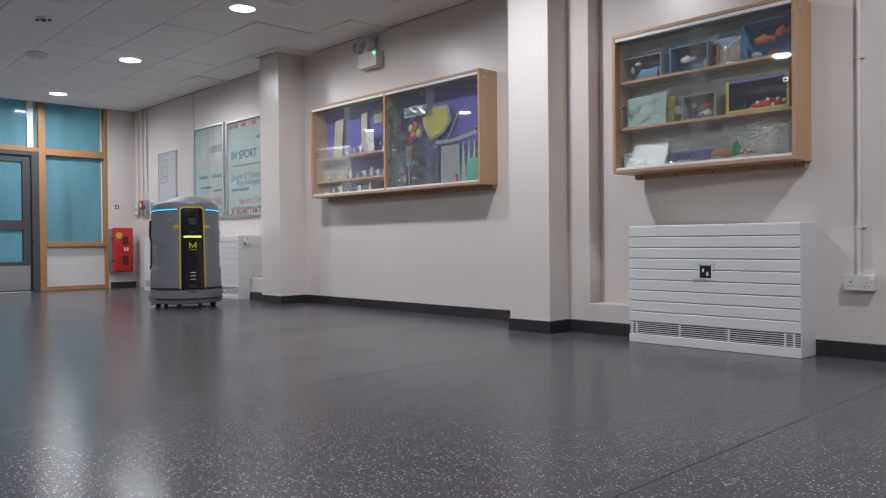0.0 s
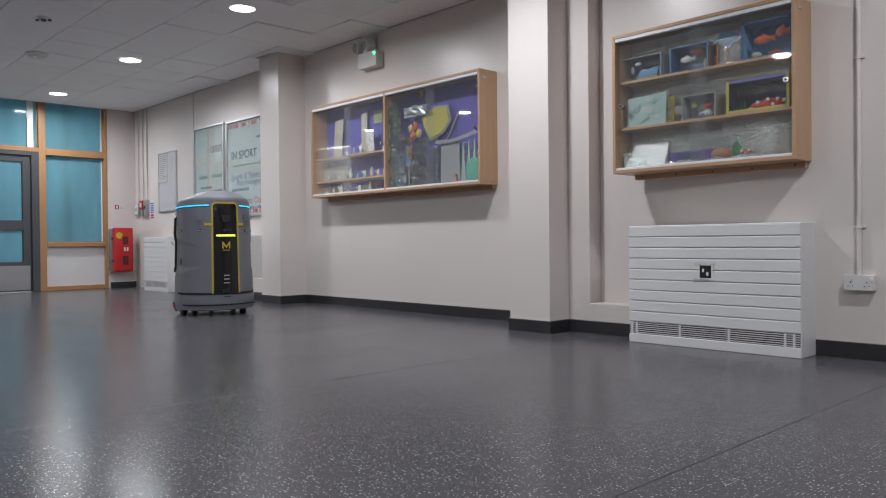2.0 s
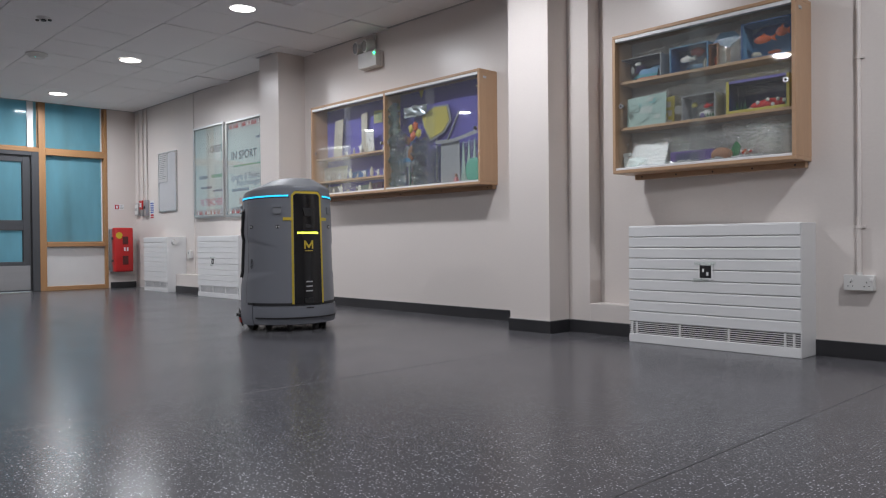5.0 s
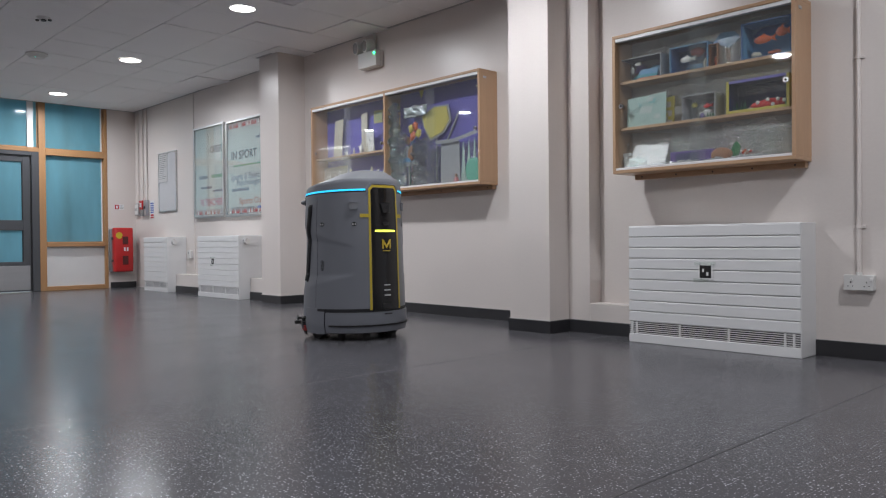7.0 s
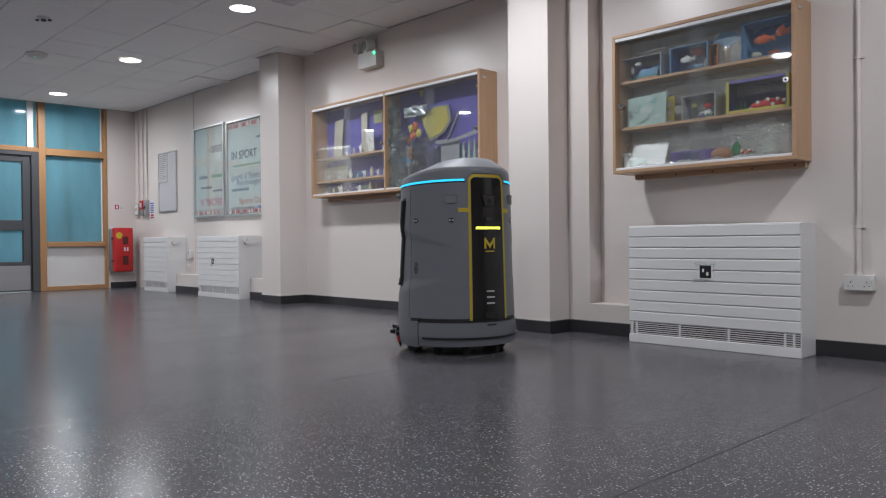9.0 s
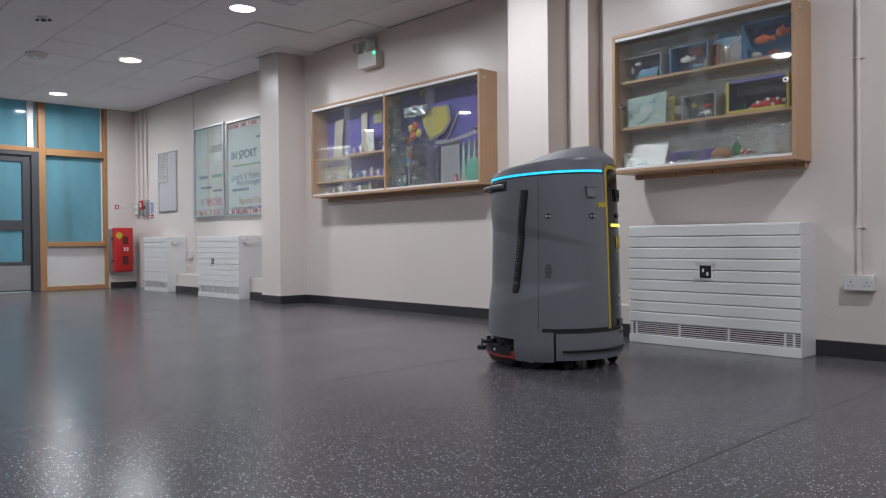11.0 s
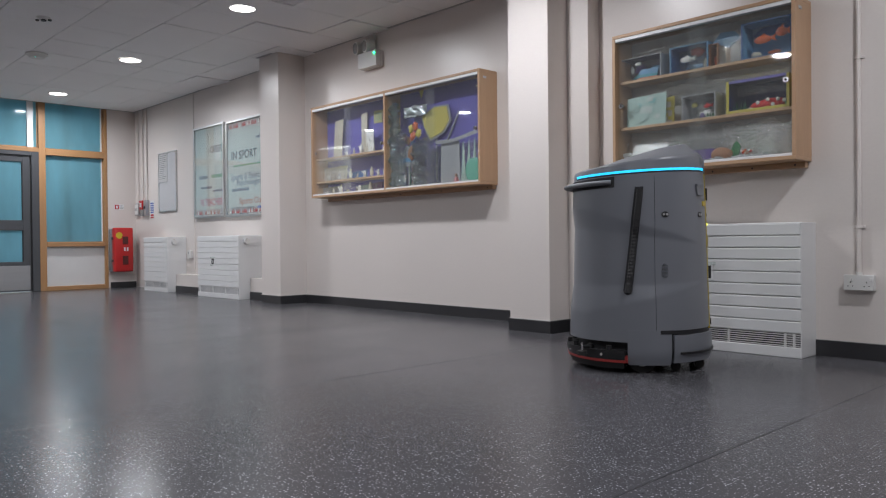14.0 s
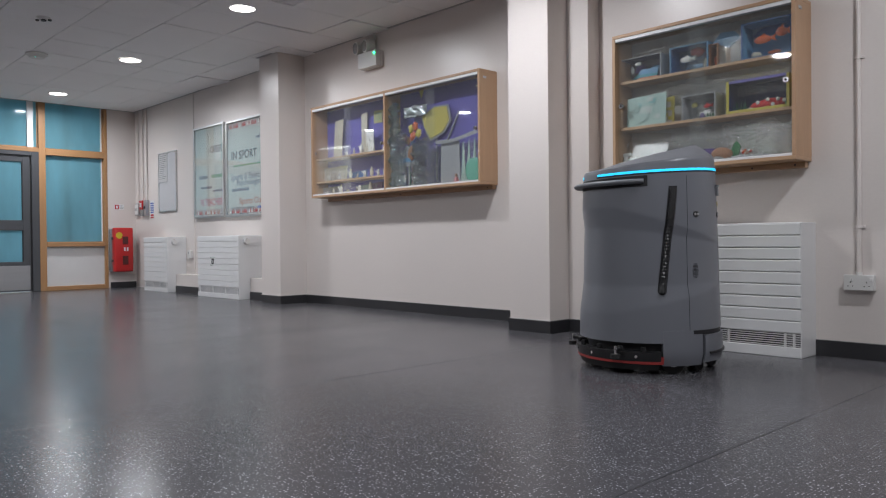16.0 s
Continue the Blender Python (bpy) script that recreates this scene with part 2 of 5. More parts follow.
def plan_prism(pts, z0, z1, bm=None):
    """An outline in x and y, made solid between z0 and z1."""
    out = bm or bmesh.new()
    a = [out.verts.new((x, y, z0)) for x, y in pts]
    b = [out.verts.new((x, y, z1)) for x, y in pts]
    out.faces.new(a[::-1])
    out.faces.new(b)
    for i in range(len(pts)):
        j = (i + 1) % len(pts)
        out.faces.new((a[i], a[j], b[j], b[i]))
    bmesh.ops.recalc_face_normals(out, faces=out.faces)
    return out


def lettering(text, x, y, z, size, mat, parent, wide=None, name="lettering"):
    """Flat raised letters that face the room (-y), standing on z from x to the right."""
    cu = bpy.data.curves.new("letters", "FONT")
    cu.body, cu.size, cu.extrude, cu.offset = text, size, 0.0004, size * 0.022
    tmp = new("letters", cu)
    bpy.context.view_layer.update()
    me = bpy.data.meshes.new_from_object(tmp.evaluated_get(bpy.context.evaluated_depsgraph_get()))
    bpy.data.objects.remove(tmp)
    bm = bmesh.new()
    bm.from_mesh(me)
    xs = [v.co.x for v in bm.verts]
    k = wide / (max(xs) - min(xs)) if wide else 1
    for v in bm.verts:
        v.co = Vector((x + (v.co.x - min(xs)) * k, y - v.co.z, z + v.co.y))
    return part(name, bm, mat, parent)


# ---- the large structure ----
setting("floor", box(FAR - 0.2, NEAR_X + 0.2, BACK_Y - 0.2, WALL + 0.25, -0.2, 0.0), FLOOR, "dark grey speckled vinyl safety floor with a satin sheen", "floor")
for sx in (-5.17, -3.17, -1.17, 0.84):
    setting("floor_seam", box(sx - 0.002, sx + 0.002, BACK_Y, PIER - 0.06, 0.0, 0.0006), BASE if sx == -1.17 else SEAM, "thin dark welded seam in the vinyl floor", "floor seam")

# ceiling tiles and their grid, one mesh
bm = bmesh.new()
TX, TY, X0, Y0 = 0.664, 0.646, -6.65, 3.165
i0, i1 = math.floor((FAR - X0) / TX), math.ceil((NEAR_X - X0) / TX)
j0, j1 = math.floor((BACK_Y - Y0) / TY), math.ceil((WALL - Y0) / TY)
for i in range(i0, i1):
    for j in range(j0, j1):
        x0, x1 = max(FAR, X0 + i * TX + 0.004), min(NEAR_X, X0 + (i + 1) * TX - 0.004)
        y0, y1 = max(BACK_Y, Y0 + j * TY + 0.004), min(WALL, Y0 + (j + 1) * TY - 0.004)
        if x1 - x0 > 0.02 and y1 - y0 > 0.02:
            dz = random.uniform(0, 0.003)
            box(x0, x1, y0, y1, CEIL + dz, CEIL + 0.02 + dz, bm=bm)
            # a few cut tiles at the wall sag on one side
            if j == j1 - 1 and i % 5 == 0 or (i + j) % 23 == 0:
                bm.verts.ensure_lookup_table()
                for v in bm.verts[-8:]:
                    if v.co.x > (x0 + x1) / 2:
                        v.co.z -= 0.012
nt = len(bm.faces)
box(FAR - 0.2, NEAR_X + 0.2, BACK_Y - 0.2, WALL + 0.25, CEIL + 0.008, CEIL + 0.2, bm=bm)
bm.faces.ensure_lookup_table()
for f in bm.faces[nt:]:
    f.material_index = 1
setting("ceiling", bm, [TILE, GRID], "suspended ceiling of pale mineral tiles in a grid", "ceiling")

# long wall with its pillars and piers, as one plan
P1L, P1R, P1F = -7.94, -7.53, 4.58
P2L, P2R, P2F = -3.95, -3.56, 4.45
STEP_R, BAY_R = -3.365, -2.20
setting("wall_south", plan_prism([(FAR - 0.2, WALL + 0.25), (FAR - 0.2, WALL), (P1L, WALL), (P1L, P1F), (P1R, P1F), (P1R, WALL), (P2L, WALL), (P2L, P2F), (P2R, P2F), (P2R, PIER), (STEP_R, PIER), (STEP_R, WALL_C), (BAY_R, PIER_R), (NEAR_X + 0.2, PIER_R), (NEAR_X + 0.2, WALL + 0.25)], 0, CEIL + 0.008), PAINT, "cream gloss-painted wall with square pillars", "wall")
setting("wall_north", box(FAR - 0.2, NEAR_X + 0.2, BACK_Y - 0.2, BACK_Y, 0, CEIL + 0.008), PAINT, "plain cream painted wall", "wall")
setting("wall_east", box(NEAR_X, NEAR_X + 0.2, BACK_Y, PIER, 0, CEIL + 0.008), PAINT, "plain cream painted wall", "wall")
DOOR_L, SCREEN_R = 2.36, 4.48
bm = box(FAR - 0.2, FAR, SCREEN_R, WALL, 0, CEIL + 0.008)
box(FAR - 0.2, FAR, BACK_Y, DOOR_L, 0, CEIL + 0.008, bm=bm)
setting("wall_west", bm, PAINT, "cream painted end wall beside the glazed screen", "wall")

# pipe boxing under the radiators, joined to the piers
BOXZ = 0.224
for x0, x1, y in ((STEP_R, -2.80, PIER - 0.002), (-10.72, -9.60, 4.77), (-8.60, P1L, 4.76)):
    setting("pipe_boxing", box(x0, x1, y, WALL, 0, BOXZ if x0 > -5 else 0.262, 0.004), PAINT, "cream painted low pipe boxing along the wall", "pipe boxing")


def skirting(x0, y0, x1, y1, h=0.093):
    """Black skirting whose back runs from one corner to the other; the room lies on its right."""
    d = Vector((x1 - x0, y1 - y0, 0)).normalized()
    nrm = Vector((d.y, -d.x, 0)) * 0.010
    a, b = Vector((x0, y0, 0)) + nrm * 0.1 , Vector((x1, y1, 0)) + nrm * 0.1
    bm = plan_prism([(a.x, a.y), (b.x, b.y), (b.x + nrm.x + d.x * 0.0, b.y + nrm.y), (a.x + nrm.x, a.y + nrm.y)], 0.0, h)
    bmesh.ops.bevel(bm, geom=[e for e in bm.edges if min(v.co.z for v in e.verts) > h - 0.001], offset=0.003, segments=1, affect="EDGES")
    setting("baseboard", bm, BASE, "black vinyl skirting board along the wall foot", "skirting")
    bm = plan_prism([(a.x, a.y), (b.x, b.y), (b.x + nrm.x * 0.45, b.y + nrm.y * 0.45), (a.x + nrm.x * 0.45, a.y + nrm.y * 0.45)], h, h + 0.0035)
    setting("trim", bm, SEALANT, "thin dusty sealant line above the skirting", "sealant")


for s in ((P1R + 0.011, WALL, P2L - 0.011, WALL), (P1L - 0.011, P1F, P1R + 0.011, P1F), (P1R, P1F, P1R, WALL), (P2L - 0.011, P2F, P2R + 0.011, P2F), (P2R, P2F, P2R, PIER), (P2R, PIER, -2.86, PIER),
          (-1.757, PIER_R, NEAR_X, PIER_R), (-10.69, 4.77, -9.65, 4.77), (-8.53, 4.76, P1L, 4.76), (P2L, WALL, P2L, P2F)):
    skirting(*s)
setting("baseboard", box(FAR, FAR + 0.011, SCREEN_R + 0.03, 4.92, 0, 0.093, 0.003), BASE, "black vinyl skirting board along the wall foot", "skirting")

# dark angle trim where ceiling and wall meet, and round the pillar head
for x0, x1, y0, y1 in ((FAR, P1L - 0.03, WALL - 0.022, WALL), (P1R + 0.03, P2L, WALL - 0.022, WALL), (P1L - 0.03, P1R + 0.03, P1F - 0.03, P1F), (P1R, P1R + 0.03, P1F, WALL), (FAR, FAR + 0.022, DOOR_L, WALL - 0.022)):
    setting("ceiling_trim", box(x0, x1, y0, y1, CEIL - 0.004, CEIL + 0.006), GRID, "grey edge trim of the suspended ceiling", "ceiling trim")

# outside, beyond the film on the glass
GROUND = material("pale_concrete_yard", (0.35, 0.35, 0.34), 0.9)
setting("ground", box(-60, FAR - 0.2, -60, 60, -0.3, -0.1), GROUND, "pale concrete yard outside the window", "ground")


# ---- glazed screen and door in the far wall ----
def glazed_screen():
    ob = thing("window_1", (FAR, 4.0, 0), "varnished oak window screen with teal frosted panes", "window", kind="structure")
    F0, F1 = FAR - 0.10, FAR + 0.012
    part("post", box(F0, F1, 4.43, SCREEN_R, 0, CEIL, 0.004), OAK_Z, ob)
    part("post", box(F0, F1 + 0.004, 3.475, 3.57, 0, CEIL, 0.004), OAK_Z, ob)
    part("bottom_rail", box(F0, F1, 3.57, 4.43, 0, 0.066, 0.004), OAK_Y, ob)
    part("window_sill", box(F0, F1 + 0.02, 3.57, 4.43, 0.672, 0.735, 0.005), OAK_Y, ob)
    part("transom", box(F0, F1 + 0.006, 3.57, 4.43, 2.066, 2.165, 0.005), OAK_Y, ob)
    part("transom", box(F0, F1 + 0.006, DOOR_L, 3.475, 2.105, 2.17, 0.005), OAK_Y, ob)
    part("panel", box(FAR - 0.06, FAR - 0.03, 3.57, 4.43, 0.066, 0.672), PANELWHITE, ob, "plain white laminate panel")
    for y0, y1, z0, z1 in ((3.57, 4.43, 0.735, 2.066), (3.57, 4.43, 2.165, CEIL), (DOOR_L, 3.475, 2.17, CEIL)):
        p = part("pane", box(FAR - 0.064, FAR - 0.056, y0 - 0.005, y1 + 0.005, z0 - 0.005, z1 + 0.005), FILM, ob, "teal frosted glass pane")
        bead = bmesh.new()
        for a0, a1, c0, c1 in ((y0, y0 + 0.014, z0, z1), (y1 - 0.014, y1, z0, z1), (y0 + 0.014, y1 - 0.014, z0, z0 + 0.014)):
            box(FAR - 0.056, FAR - 0.042, a0, a1, c0, c1, bm=bead)
        part("glazing_bead", bead, OAK_Z, p)
    part("reveal_strip", box(FAR - 0.055, FAR - 0.03, 3.33, 3.415, 2.17, CEIL), SATIN, ob, "white upright strip behind the fanlight")
    part("reveal_strip", box(FAR - 0.055, FAR - 0.046, 4.395, 4.416, 2.165, CEIL), SATIN, ob)
    part("reveal_strip", box(FAR - 0.055, FAR - 0.046, 4.40, 4.416, 0.735, 2.066), SATIN, ob)
    # posts of the yard that shade the film from outside
    for y, w in ((3.885, 0.085),):
        part("outer_mullion", box(FAR - 0.12, FAR - 0.0665, y - w / 2, y + w / 2, 0, CEIL), DOORGREY, ob)
    return ob


def entrance_door():
    ob = thing("door_1", (FAR, 2.9, 0), "dark grey door with teal glazing and a steel kick plate, closed", "door", kind="structure")
    part("door_frame", box(FAR - 0.09, FAR + 0.02, 3.372, 3.475, 0, 2.105, 0.004), DOORGREY, ob)
    part("door_frame", box(FAR - 0.09, FAR + 0.02, DOOR_L, DOOR_L + 0.09, 0, 2.105, 0.004), DOORGREY, ob)
    part("door_frame", box(FAR - 0.09, FAR + 0.02, DOOR_L + 0.09, 3.372, 2.045, 2.105, 0.004), DOORGREY, ob)
    part("door_stop", box(FAR - 0.075, FAR - 0.01, 3.356, 3.372, 0, 2.045), BLACK, ob)
    L0, L1, R0, R1 = FAR - 0.06, FAR - 0.012, DOOR_L + 0.095, 3.356
    leaf = part("door_leaf", box(L0, L1, 3.256, R1, 0.012, 2.04, 0.003), DOORGREY, ob)
    part("stile", box(L0, L1, R0, R0 + 0.1, 0.012, 2.04, 0.003), DOORGREY, leaf)
    for z0, z1 in ((1.945, 2.04), (0.92, 1.072), (0.395, 0.452), (0.012, 0.06)):
        part("rail", box(L0, L1, R0 + 0.1, 3.256, z0, z1, 0.003), DOORGREY, leaf)
    for z0, z1 in ((1.072, 1.945), (0.452, 0.92)):
        part("pane", box(L0 + 0.02, L0 + 0.028, R0 + 0.09, 3.262, z0 - 0.01, z1 + 0.01), FILM, leaf, "teal frosted glass pane")
        part("glazing_gasket", box(L1 - 0.02, L1 - 0.004, 3.244, 3.256, z0, z1), BLACK, leaf)
    part("kick_plate", box(L1 - 0.002, L1 + 0.002, R0 + 0.01, R1 - 0.012, 0.03, 0.395, 0.001), STEEL, leaf, "brushed steel kick plate")
    return ob


glazed_screen()
entrance_door()


# ---- radiators ----
def radiator(x0, x1, yf, yb, h, valve, grille):
    """A white convector casing: slatted front, grille, plinth."""
    ob = thing("radiator", ((x0 + x1) / 2, (yf + yb) / 2, 0), "white slatted convector radiator with a low grille", "radiator", "radiators along the wall")
    body = part("casing", box(x0 + 0.02, x1, yf + 0.012, yb, 0.0, h - 0.014, 0.004), WHITE, ob)
    part("side_panel", box(x1 - 0.004, x1 + 0.003, yf + 0.004, yb, 0.0, h - 0.006, 0.002), WHITE, ob)
    part("top_panel", box(x0, x1 + 0.004, yf + 0.002, yb, h - 0.012, h, 0.004), WHITE, ob)
    n = 9
    zs = [h - 0.004 - (h - 0.004 - h * 0.179) * k / n for k in range(n + 1)]
    for k in range(n):
        part("slat", box(x0, x1 - 0.001, yf, yf + 0.014, zs[k + 1] + 0.002, zs[k] - 0.003, 0.0035), WHITE, ob)
    part("plinth", box(x0, x1 - 0.001, yf, yf + 0.014, 0.0, h * 0.076, 0.003), WHITE, ob)
    g0, g1 = h * 0.078, h * 0.177
    back = part("grille_recess", box(x0 + 0.006, x1 - 0.006, yf + 0.010, yf + 0.0135, g0, g1), BLACK if grille else FELT, ob, "dark grille opening")
    for k in range(6):
        z = g0 + (g1 - g0) * (k + 0.5) / 6
        part("grille_bar", box(x0 + 0.004, x1 - 0.005, yf + 0.002, yf + 0.010, z - 0.0022, z + 0.0022), WHITE, back)
    for s in ((0.02, 0.05, 0.33, 0.62, 0.92, 0.965) if grille else (0.05, 0.38, 0.68, 0.96)):
        xx = x0 + (x1 - x0) * s
        part("grille_post", box(xx - 0.006, xx + 0.006, yf + 0.001, yf + 0.010, g0, g1), WHITE, back)
    if valve:
        v = part("valve_knob", cyl((x1 + 0.003, yf + 0.10, h - 0.075), (x1 + 0.055, yf + 0.10, h - 0.075), 0.033, 24), PLASTIC, ob, "round white valve knob", "edges")
        part("valve_collar", cyl((x1 + 0.003, yf + 0.10, h - 0.075), (x1 + 0.018, yf + 0.10, h - 0.075), 0.040, 24), CHROME, v)
    return ob


radiator(-2.893, -1.757, 4.47, PIER_R, 0.784, False, True)
radiator(-11.53, -10.70, 4.64, WALL, 0.797, True, False)
radiator(-9.645, -8.535, 4.60, WALL, 0.795, True, False)


# ---- glazed display cases ----
def display_case(x0, x1, yf, yb, z0, z1, bays, shelves, backing, label):
    """A shallow beech wall case with sliding glass; shelves: (x from, x to, z)."""
    ob = thing("display_case", ((x0 + x1) / 2, (yf + yb) / 2, z0), label, "display case", "display cases on the wall")
    t = 0.024
    part("top_board", box(x0, x1, yf, yb, z1 - t, z1, 0.003), BEECH_X, ob)
    part("bottom_board", box(x0, x1, yf, yb, z0, z0 + t, 0.003), BEECH_X, ob)
    part("side_board", box(x0, x0 + t, yf, yb, z0 + t, z1 - t, 0.002), BEECH_Z, ob)
    part("side_board", box(x1 - t, x1, yf, yb, z0 + t, z1 - t, 0.002), BEECH_Z, ob)
    part("back_panel", box(x0 + t, x1 - t, yb - 0.02, yb - 0.006, z0 + t, z1 - t), backing, ob, "coloured backing panel")
    part("wall_batten", box(x0 + 0.06, x1 - 0.02, yb - 0.05, yb, z0 - 0.036, z0, 0.003), BEECH_X, ob, "beech batten screwed under the case")
    for k in range(5):
        sx = x0 + 0.12 + (x1 - x0 - 0.2) * k / 4
        part("screw", cyl((sx, yb - 0.052, z0 - 0.018), (sx, yb - 0.049, z0 - 0.018), 0.006, 10), BLACK, ob)
    for k in range(2):
        sx = x0 + (x1 - x0) * (0.16 + 0.36 * k)
        part("fixing_lug", box(sx - 0.016, sx + 0.016, yb - 0.03, yb, z1, z1 + 0.03, 0.004), STEEL, ob, "small steel fixing lug")
    part("side_catch", box(x1, x1 + 0.006, yf + 0.045, yf + 0.085, z1 - 0.080, z1 - 0.060, 0.002), STEEL, ob, "small steel side catch")
    edges = [x0 + t, *bays, x1 - t]
    for b in bays:
        part("divider", box(b - t / 2, b + t / 2, yf + 0.002, yb - 0.02, z0 + t, z1 - t, 0.002), BEECH_Z, ob)
    for sx0, sx1, sz in shelves:
        part("shelf", box(sx0, sx1, yf + 0.05, yb - 0.02, sz - 0.02, sz, 0.002), BEECH_X, ob)
    for k in range(len(edges) - 1):
        a, b = edges[k] + (t / 2 if k else 0), edges[k + 1] - (t / 2 if k < len(edges) - 2 else 0)
        part("top_track", box(a, b, yf + 0.004, yf + 0.04, z1 - t - 0.024, z1 - t, 0.002), SATIN, ob, "white sliding-door track")
        part("bottom_track", box(a, b, yf + 0.004, yf + 0.04, z0 + t, z0 + t + 0.016, 0.002), SATIN, ob, "white sliding-door track")
        mid = (a + b) / 2
        for g, (p, q, yy) in enumerate(((a, mid + 0.05, yf + 0.028), (mid - 0.05, b, yf + 0.014))):
            pane = part("sliding_pane", box(p, q, yy, yy + 0.005, z0 + t + 0.014, z1 - t - 0.02), GLASS, ob, "clear sliding glass pane")
            pane.visible_shadow = False
            lx = p + 0.035 if g == 0 else q - 0.035
            lz = (z0 + z1) / 2 - 0.01
            lock = part("lock", cyl((lx, yy - 0.012, lz), (lx, yy + 0.001, lz), 0.017, 20), CHROME, pane, "round chrome cabinet lock", "edges")
            part("keyhole", cyl((lx, yy - 0.0145, lz), (lx, yy - 0.0115, lz), 0.007, 12), BLACK, lock)
    return ob


BLUE_FELT = plain("violet_blue_felt", (0.13, 0.115, 0.42), 0.9)
FOILBACK = material("crinkled_foil_lining", (0.52, 0.52, 0.51), 0.22, 0.15, vary=0.3, scale=9, grain=0.25, grain_scale=55, bump=1.0)
CB = (-7.075, -4.508, 4.705, WALL, 1.182, 2.172)
DRAWN = 4.83        # back of the smaller case as drawn; it is then sized to hang on PIER_R
CC = (-3.098, -1.828, 4.594, DRAWN, 1.158, 2.131)
display_case(*CB, [-5.803], [(-7.05, -5.815, 1.61), (-7.05, -5.815, 1.36)], BLUE_FELT, "beech wall display case with violet-blue backing and sliding glass")
sized(PIER_R / DRAWN)
display_case(*CC, [], [(-3.062, -1.853, 1.809), (-3.062, -1.853, 1.483)], FOILBACK, "beech wall display case lined with crinkled clear film, sliding glass")
sized(1.0)


# ---- the cleaning robot ----
SHELL = material("grey_robot_shell", (0.160, 0.168, 0.190), 0.34, vary=0.04, scale=3, grain=0.02, grain_scale=200, bump=0.02)
LID = material("pale_grey_robot_lid", (0.178, 0.184, 0.20), 0.52, vary=0.04, scale=3, grain=0.02, bump=0.02)
GLOSSBLACK = material("gloss_black_panel", (0.010, 0.010, 0.011), 0.16, vary=0.05, bump=0)
CYAN = glowing("cyan_light_strip", (0.02, 0.58, 0.95), 1.05)
LIME = glowing("yellow_green_light_bar", (0.85, 0.95, 0.08), 2.0)
GOLD = material("yellow_trim", (0.50, 0.37, 0.03), 0.4, vary=0.05)
SQUEEGEE = material("red_rubber_blade", (0.36, 0.045, 0.04), 0.45)
GREYPRINT = material("grey_print", (0.40, 0.40, 0.40), 0.5)
RECESS = material("dark_recess", (0.012, 0.012, 0.014), 0.6)

SIZE, CLEAR = 0.955, 0.020   # the body is drawn in units of SIZE and stands CLEAR higher
PROFILE = ((0.0, 0.372), (0.04, 0.386), (0.09, 0.396), (0.20, 0.394), (0.45, 0.387), (0.70, 0.381), (0.95, 0.373), (1.06, 0.367), (1.128, 0.361), (1.14, 0.355))


def shell_radius(phi, z):
    """The shell's radius at an angle from the front (degrees, positive to the robot's right) and a height."""
    for (za, ra), (zb, rb) in zip(PROFILE, PROFILE[1:]):
        if z <= zb:
            break
    k = min(1, max(0, (z - za) / (zb - za)))
    r = ra + (rb - ra) * k
    a = abs((phi + 180) % 360 - 180)
    # the back half is drawn in between two slanting creases
    k = min(1, max(0, (a - 36) / 110))
    upper, lower = 0.67 + 0.21 * k, 0.67 + 0.10 * k
    rise, foot = 0.47 - 0.02 * k, 0.47 - 0.17 * k
    deep = 0.015 * min(1, 1.9 * k)
    if z >= upper or z <= foot:
        inset = 0.0
    elif z > lower:
        inset = (upper - z) / max(upper - lower, 1e-4)
    elif z >= rise:
        inset = 1.0
    else:
        inset = (z - foot) / max(rise - foot, 1e-4)
    r -= deep * inset
    return r


def raised(x, z):
    """The upper rim climbs towards the front."""
    return z + 0.032 * min(1, max(0, (x + 0.35) / 0.70)) * min(1, max(0, (z - 0.93) / 0.12))


def on_shell(phi, z, off=0.0):
    r, a = shell_radius(phi, z) + off, radians(phi)
    return Vector((r * math.cos(a), -r * math.sin(a), raised(r * math.cos(a), z)))


def shell_patch(p0, p1, z0, z1, lift, depth, np_=None, nz=None):
    """A curved plate that follows the shell."""
    np_ = np_ or max(2, int(abs(p1 - p0) / 4))
    nz = nz or max(2, int((z1 - z0) / 0.03))
    bm = bmesh.new()
    grid = []
    for off in (lift, lift - depth):
        grid.append([[bm.verts.new(on_shell(p0 + (p1 - p0) * i / np_, z0 + (z1 - z0) * j / nz, off)) for j in range(nz + 1)] for i in range(np_ + 1)])
    o, n = grid
    for i in range(np_):
        for j in range(nz):
            bm.faces.new((o[i][j], o[i][j + 1], o[i + 1][j + 1], o[i + 1][j]))
            bm.faces.new((n[i][j], n[i + 1][j], n[i + 1][j + 1], n[i][j + 1]))
    for i in range(np_):
        bm.faces.new((o[i][0], o[i + 1][0], n[i + 1][0], n[i][0]))
        bm.faces.new((o[i][nz], n[i][nz], n[i + 1][nz], o[i + 1][nz]))
    for j in range(nz):
        bm.faces.new((o[0][j], n[0][j], n[0][j + 1], o[0][j + 1]))
        bm.faces.new((o[np_][j], o[np_][j + 1], n[np_][j + 1], n[np_][j]))
    bmesh.ops.recalc_face_normals(bm, faces=bm.faces)
    return bm


